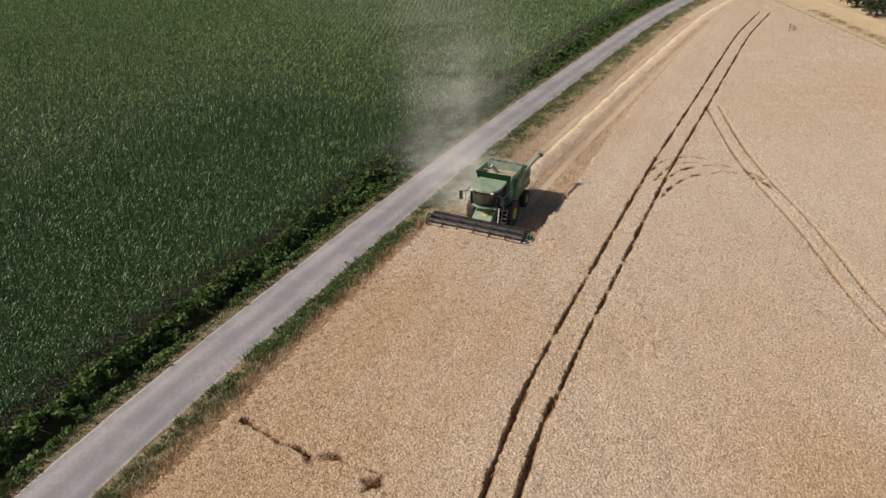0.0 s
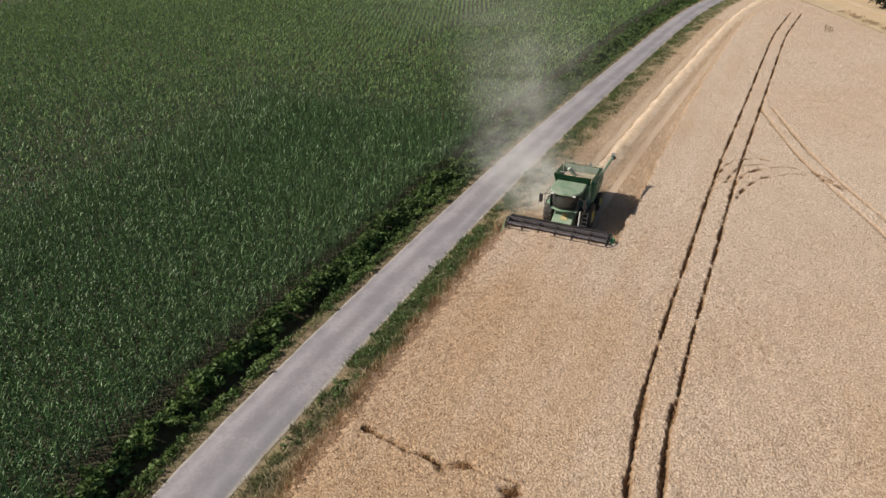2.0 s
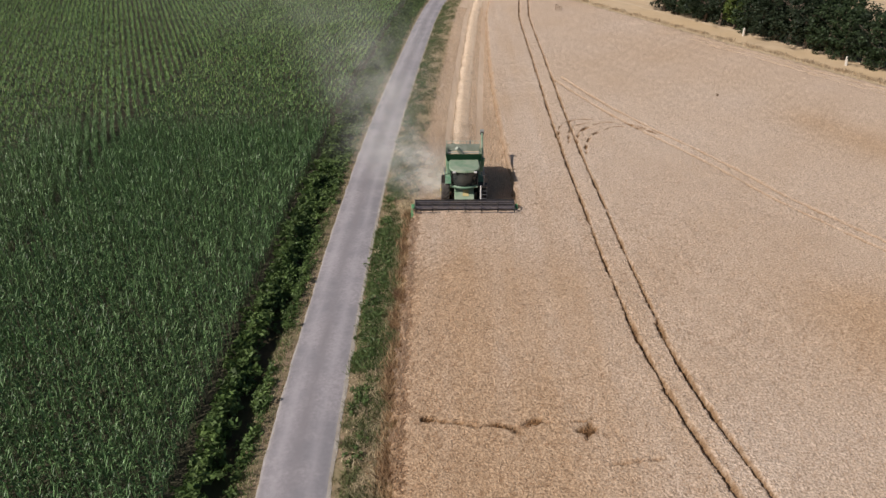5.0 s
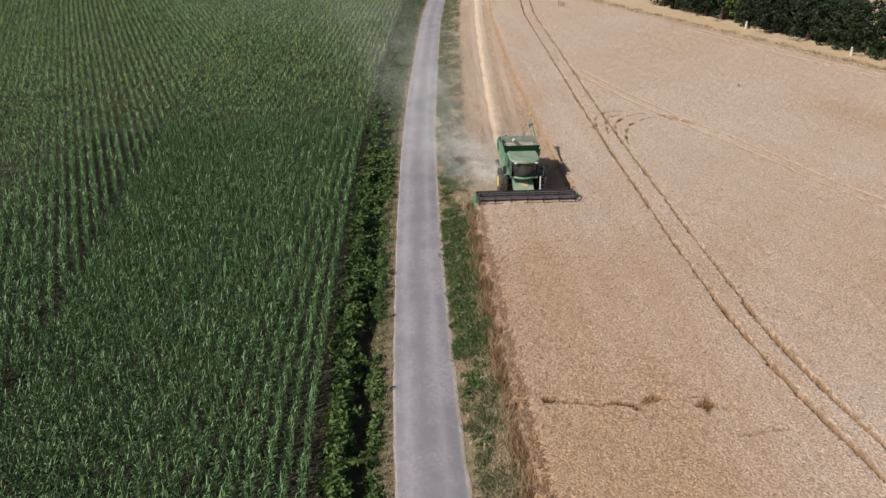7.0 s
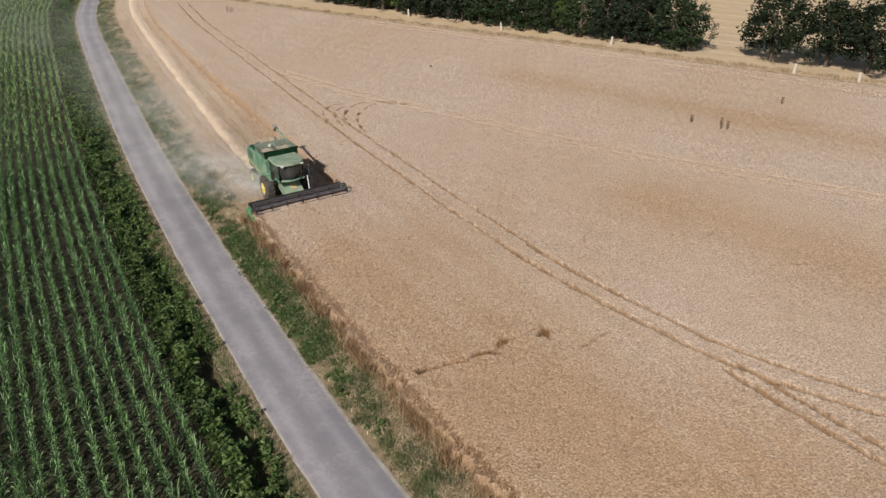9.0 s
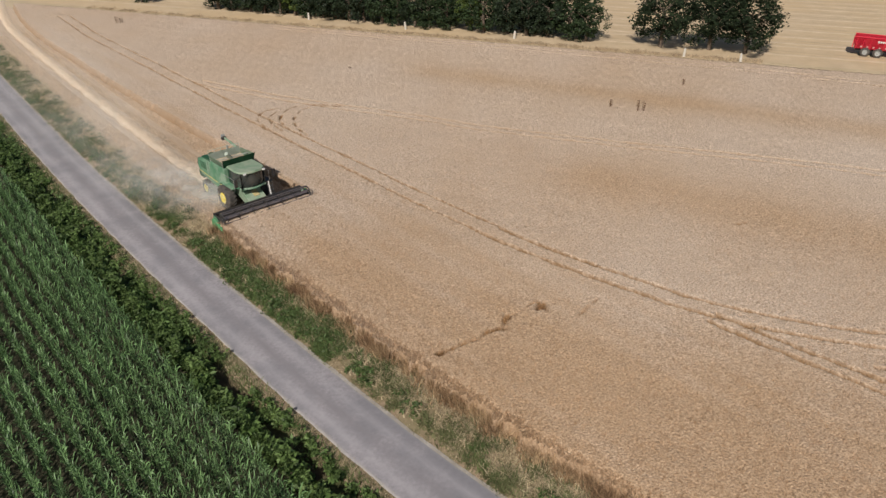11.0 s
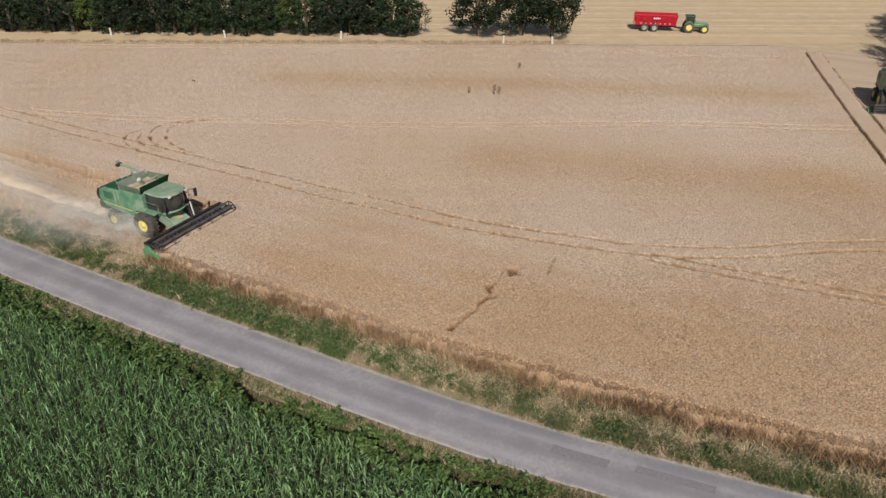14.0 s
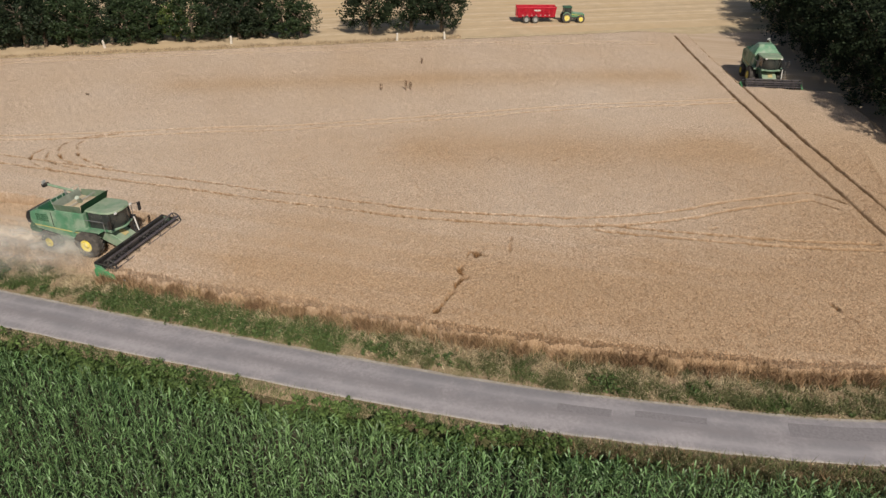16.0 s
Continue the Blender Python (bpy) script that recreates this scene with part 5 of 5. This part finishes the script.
    part("air_intake", rod((-0.8, 6.4, 3.3), (-0.8, 6.4, 3.62), 0.17, seg=14), M["dark_green"], c)
    part("exhaust", rod((0.6, 6.2, 3.3), (0.6, 6.3, 3.95), 0.07, seg=10), M["steel"], c)
    aug = part("unloading_auger", rod((1.5, 4.2, 3.2), (1.7, 8.9, 3.6), 0.095, seg=14), M["pale_green"], c, "dusty green unloading auger folded along the side")
    part("elbow", rod((1.42, 4.3, 2.2), (1.5, 4.2, 3.25), 0.2, seg=14), M["green"], aug)
    part("spout", rod((1.7, 8.8, 3.66), (1.72, 9.3, 3.45), 0.13, 0.18, 12), M["black"], aug, "black rubber spout")
    part("warning_board", box(1.54, 1.86, 9.15, 9.2, 3.6, 3.86), M["grey"], aug, "grey marking board")
    return c


M["reel_end"] = mat("dark_reel_end", (0.03, 0.032, 0.032), (0.075, 0.07, 0.065), 4, 0.7, bump=0.1)
M["bright_green"] = mat("bright_green_plastic", (0.05, 0.24, 0.085), (0.09, 0.29, 0.13), 2, 0.45, bump=0.03, c=(0.16, 0.26, 0.15), cscale=2, cmix=0.5)
M["yellow_dull"] = mat("dull_yellow_stripe", (0.42, 0.38, 0.16), (0.55, 0.48, 0.20), 3, 0.5, bump=0)
M["grain_dust"] = mat("yellow_chaff", (0.44, 0.34, 0.14), (0.50, 0.42, 0.22), 5, 0.95, bump=0.3)


def build_tractor(m):
    t = empty("tractor", m, "green farm tractor with yellow rims hitched to a red trailer", "tractor")
    for s in (-1, 1):
        wheel(t, s * 0.98, 0.0, 0.95, 0.6, s, 0.5)
        wheel(t, s * 0.92, -2.75, 0.7, 0.46, s, 0.4)
        part("fender", prism([(-0.85, 1.1), (-0.7, 1.6), (-0.2, 1.98), (0.35, 1.95), (0.8, 1.55), (0.72, 1.5), (0.3, 1.86), (-0.15, 1.88), (-0.62, 1.55)], s * 0.98 - 0.3, s * 0.98 + 0.3), M["green"], t)
    part("chassis", box(-0.35, 0.35, -3.2, 0.5, 0.65, 1.05, 0.05), M["black"], t)
    hood = part("hood", prism([(-3.45, 0.95), (-3.45, 1.5), (-3.2, 1.72), (-0.9, 1.95), (-0.9, 0.95)], -0.42, 0.42, 0.08), M["green"], t, "green engine hood")
    part("grille", box(-0.33, 0.33, -3.5, -3.43, 0.98, 1.5, 0.02), M["black"], hood)
    for s in (-1, 1):
        part("headlamp", box(s * 0.24 - 0.09, s * 0.24 + 0.09, -3.53, -3.47, 1.38, 1.5), M["lamp"], hood)
        part("hood_stripe", prism([(-3.2, 1.28), (-3.2, 1.34), (-1.0, 1.5), (-1.0, 1.42)], s * 0.43 - 0.008, s * 0.43 + 0.008), M["yellow"], hood)
    part("exhaust", rod((0.5, -1.0, 1.5), (0.5, -1.0, 2.75), 0.06, seg=10), M["black"], t)
    cab = part("cab", prism([(-0.9, 1.0), (-0.9, 1.5), (0.55, 1.5), (0.55, 1.1)], -0.7, 0.7, 0.03), M["dark_green"], t)
    part("roof", box(-0.85, 0.85, -0.95, 0.75, 2.75, 2.95, 0.07), M["dark_green"], cab, "dark green cab roof")
    for s in (-1, 1):
        part("side_glass", prism([(-0.9, 1.5), (-0.75, 2.76), (0.6, 2.76), (0.55, 1.5)], s * 0.72 - 0.01, s * 0.72 + 0.01), M["glass"], cab, "dark tinted side window")
        for y in (-0.82, 0.58):
            part("pillar", rod((s * 0.73, y, 1.45), (s * 0.74, y, 2.78), 0.045, seg=6), M["black"], cab)
        part("mirror", box(s * 1.05 - 0.1, s * 1.05 + 0.1, -0.98, -0.92, 1.95, 2.35, 0.02), M["black"], cab)
    part("windscreen", box(-0.68, 0.68, -0.86, -0.84, 1.5, 2.75), M["glass"], cab)
    part("rear_window", box(-0.68, 0.68, 0.55, 0.57, 1.5, 2.75), M["glass"], cab)
    part("seat", box(-0.25, 0.25, -0.1, 0.4, 1.3, 1.7, 0.05, bm=box(-0.24, 0.24, 0.3, 0.45, 1.65, 2.25, 0.04)), M["black"], cab)
    part("drawbar", box(-0.06, 0.06, 0.4, 1.2, 0.5, 0.6), M["black"], t)


def build_trailer(m):
    t = empty("grain_trailer", m, "red high-sided tipping grain trailer behind the tractor", "trailer")
    tub = bmesh.new()
    lo = [(-1.0, -3.4, 1.05), (1.0, -3.4, 1.05), (1.05, 3.3, 1.05), (-1.05, 3.3, 1.05)]
    hi = [(-1.25, -3.6, 2.75), (1.25, -3.6, 2.75), (1.25, 3.55, 2.75), (-1.25, 3.55, 2.75)]
    a, b = [tub.verts.new(p) for p in lo], [tub.verts.new(p) for p in hi]
    tub.faces.new(a[::-1])
    for i in range(4):
        tub.faces.new((a[i], a[(i + 1) % 4], b[(i + 1) % 4], b[i]))
    bmesh.ops.solidify(tub, geom=tub.faces[:], thickness=0.06)
    tubo = part("tub", tub, M["red"], t, "red sloping tub")
    for s in (-1, 1):
        for y in np.linspace(-3.1, 3.1, 8):
            bm = bmesh.new()
            rod((s * 1.04, y, 1.05), (s * 1.29, y, 2.72), 0.05, seg=6, bm=bm)
            part("rib", bm, M["red"], tubo)
        part("top_rail", box(s * 1.27 - 0.06, s * 1.27 + 0.06, -3.65, 3.6, 2.7, 2.82, 0.02), M["red"], tubo)
        for k in range(4):
            y = -0.6 + 0.3 * k
            bm = box(-0.012, 0.012, y - 0.11, y + 0.11, -0.13, 0.13, m=pose(s * 1.265, 0, 2.25, 0, s * 8.4, 0))
            part("marking_bar", bm, M["white"], tubo, "plain white marking")
        for k in range(7):
            y = -2.4 + 0.8 * k
            bm = box(-0.012, 0.012, y - 0.12, y + 0.12, -0.12, 0.12, m=pose(s * 1.105, 0, 1.36, 0, s * 8.4, 0))
            part("side_patch", bm, M["red_pale"], tubo, "pale patch of painted sunlight between the ribs")
        for y in (0.1, 1.75):
            wheel(t, s * 1.0, y, 0.62, 0.5, s, 0.34, M["grey"])
    part("tub_grain", box(-1.1, 1.1, -3.3, 3.2, 1.8, 1.9), M["grain"], tubo)
    part("chassis", box(-0.45, 0.45, -3.6, 3.2, 0.72, 1.0, 0.03), M["black"], t)
    part("drawbar", box(-0.1, 0.1, -5.0, -3.3, 0.55, 0.75, 0.02), M["black"], t)
    for y in (0.1, 1.75):
        part("axle", rod((-0.95, y, 0.62), (0.95, y, 0.62), 0.08, seg=8), M["black"], t)
    part("rear_door", box(-1.1, 1.1, 3.5, 3.6, 1.1, 2.6, 0.02, m=pose(0, 0, 0)), M["red"], tubo)


# lighter copy of the tub's red, standing in for sunlight on it
M["red_pale"] = mat("sunlit_red_patch", (0.55, 0.25, 0.25), (0.62, 0.32, 0.31), 3, 0.5, bump=0)

build_harvester(pose(HARVESTER[0], HARVESTER[1], FIELD_Z - 0.03), "dusty green combine harvester with an open grain tank cutting wheat", 3.8, False)
build_harvester(pose(37.0, -6.1, FIELD_Z - 0.03, 0, 0, -80) @ Matrix.Scale(1.1, 4), "green combine harvester with a peaked tank cover working beside dark trees", 3.0, True)
build_tractor(pose(70.9, 22.8, FIELD_Z + 0.03, 0, 0, 16) @ Matrix.Scale(0.87, 4))
build_trailer(pose(69.45, 27.8, FIELD_Z + 0.03, 0, 0, 16) @ Matrix.Scale(0.93, 4))


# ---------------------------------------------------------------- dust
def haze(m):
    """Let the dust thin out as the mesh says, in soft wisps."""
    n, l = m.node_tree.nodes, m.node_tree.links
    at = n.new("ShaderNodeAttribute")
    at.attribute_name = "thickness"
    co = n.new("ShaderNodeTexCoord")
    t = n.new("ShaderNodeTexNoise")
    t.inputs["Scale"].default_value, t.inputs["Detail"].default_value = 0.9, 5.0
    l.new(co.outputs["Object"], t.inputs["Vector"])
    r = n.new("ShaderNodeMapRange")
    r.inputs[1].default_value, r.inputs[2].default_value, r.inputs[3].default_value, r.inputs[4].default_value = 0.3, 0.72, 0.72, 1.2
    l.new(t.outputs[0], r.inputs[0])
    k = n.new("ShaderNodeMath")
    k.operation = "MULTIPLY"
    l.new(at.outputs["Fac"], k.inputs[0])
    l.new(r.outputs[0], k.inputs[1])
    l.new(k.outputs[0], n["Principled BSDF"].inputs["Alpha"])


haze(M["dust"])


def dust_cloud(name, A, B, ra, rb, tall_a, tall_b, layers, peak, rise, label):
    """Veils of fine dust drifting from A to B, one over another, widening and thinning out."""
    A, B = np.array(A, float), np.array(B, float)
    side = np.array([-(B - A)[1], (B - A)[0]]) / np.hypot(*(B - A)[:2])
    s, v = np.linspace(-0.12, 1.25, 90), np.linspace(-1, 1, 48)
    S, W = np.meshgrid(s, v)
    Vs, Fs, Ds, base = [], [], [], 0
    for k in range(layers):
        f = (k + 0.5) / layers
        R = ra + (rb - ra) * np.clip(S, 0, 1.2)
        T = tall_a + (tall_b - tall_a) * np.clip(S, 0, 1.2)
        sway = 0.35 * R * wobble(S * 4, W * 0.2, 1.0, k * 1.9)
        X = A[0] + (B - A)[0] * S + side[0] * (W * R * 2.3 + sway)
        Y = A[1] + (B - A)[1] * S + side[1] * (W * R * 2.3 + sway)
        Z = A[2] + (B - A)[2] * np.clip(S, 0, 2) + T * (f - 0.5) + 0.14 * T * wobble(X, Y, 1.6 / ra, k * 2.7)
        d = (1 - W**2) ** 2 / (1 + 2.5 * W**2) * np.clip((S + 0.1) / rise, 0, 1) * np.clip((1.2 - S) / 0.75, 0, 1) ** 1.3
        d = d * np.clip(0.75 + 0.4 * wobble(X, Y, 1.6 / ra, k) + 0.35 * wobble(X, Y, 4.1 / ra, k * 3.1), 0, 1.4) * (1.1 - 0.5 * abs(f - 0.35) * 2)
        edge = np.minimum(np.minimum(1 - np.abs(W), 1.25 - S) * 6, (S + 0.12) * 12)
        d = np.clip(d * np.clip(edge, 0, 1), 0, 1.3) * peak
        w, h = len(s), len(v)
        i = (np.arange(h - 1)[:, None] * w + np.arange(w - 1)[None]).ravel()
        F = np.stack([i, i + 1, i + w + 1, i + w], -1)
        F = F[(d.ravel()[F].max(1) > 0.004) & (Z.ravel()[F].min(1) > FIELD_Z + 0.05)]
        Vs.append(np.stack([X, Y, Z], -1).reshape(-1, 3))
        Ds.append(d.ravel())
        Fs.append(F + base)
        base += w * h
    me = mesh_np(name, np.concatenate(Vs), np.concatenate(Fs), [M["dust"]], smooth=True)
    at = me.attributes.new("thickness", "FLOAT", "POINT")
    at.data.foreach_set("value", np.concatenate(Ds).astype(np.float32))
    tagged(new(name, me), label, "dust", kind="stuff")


hx, hy = HARVESTER
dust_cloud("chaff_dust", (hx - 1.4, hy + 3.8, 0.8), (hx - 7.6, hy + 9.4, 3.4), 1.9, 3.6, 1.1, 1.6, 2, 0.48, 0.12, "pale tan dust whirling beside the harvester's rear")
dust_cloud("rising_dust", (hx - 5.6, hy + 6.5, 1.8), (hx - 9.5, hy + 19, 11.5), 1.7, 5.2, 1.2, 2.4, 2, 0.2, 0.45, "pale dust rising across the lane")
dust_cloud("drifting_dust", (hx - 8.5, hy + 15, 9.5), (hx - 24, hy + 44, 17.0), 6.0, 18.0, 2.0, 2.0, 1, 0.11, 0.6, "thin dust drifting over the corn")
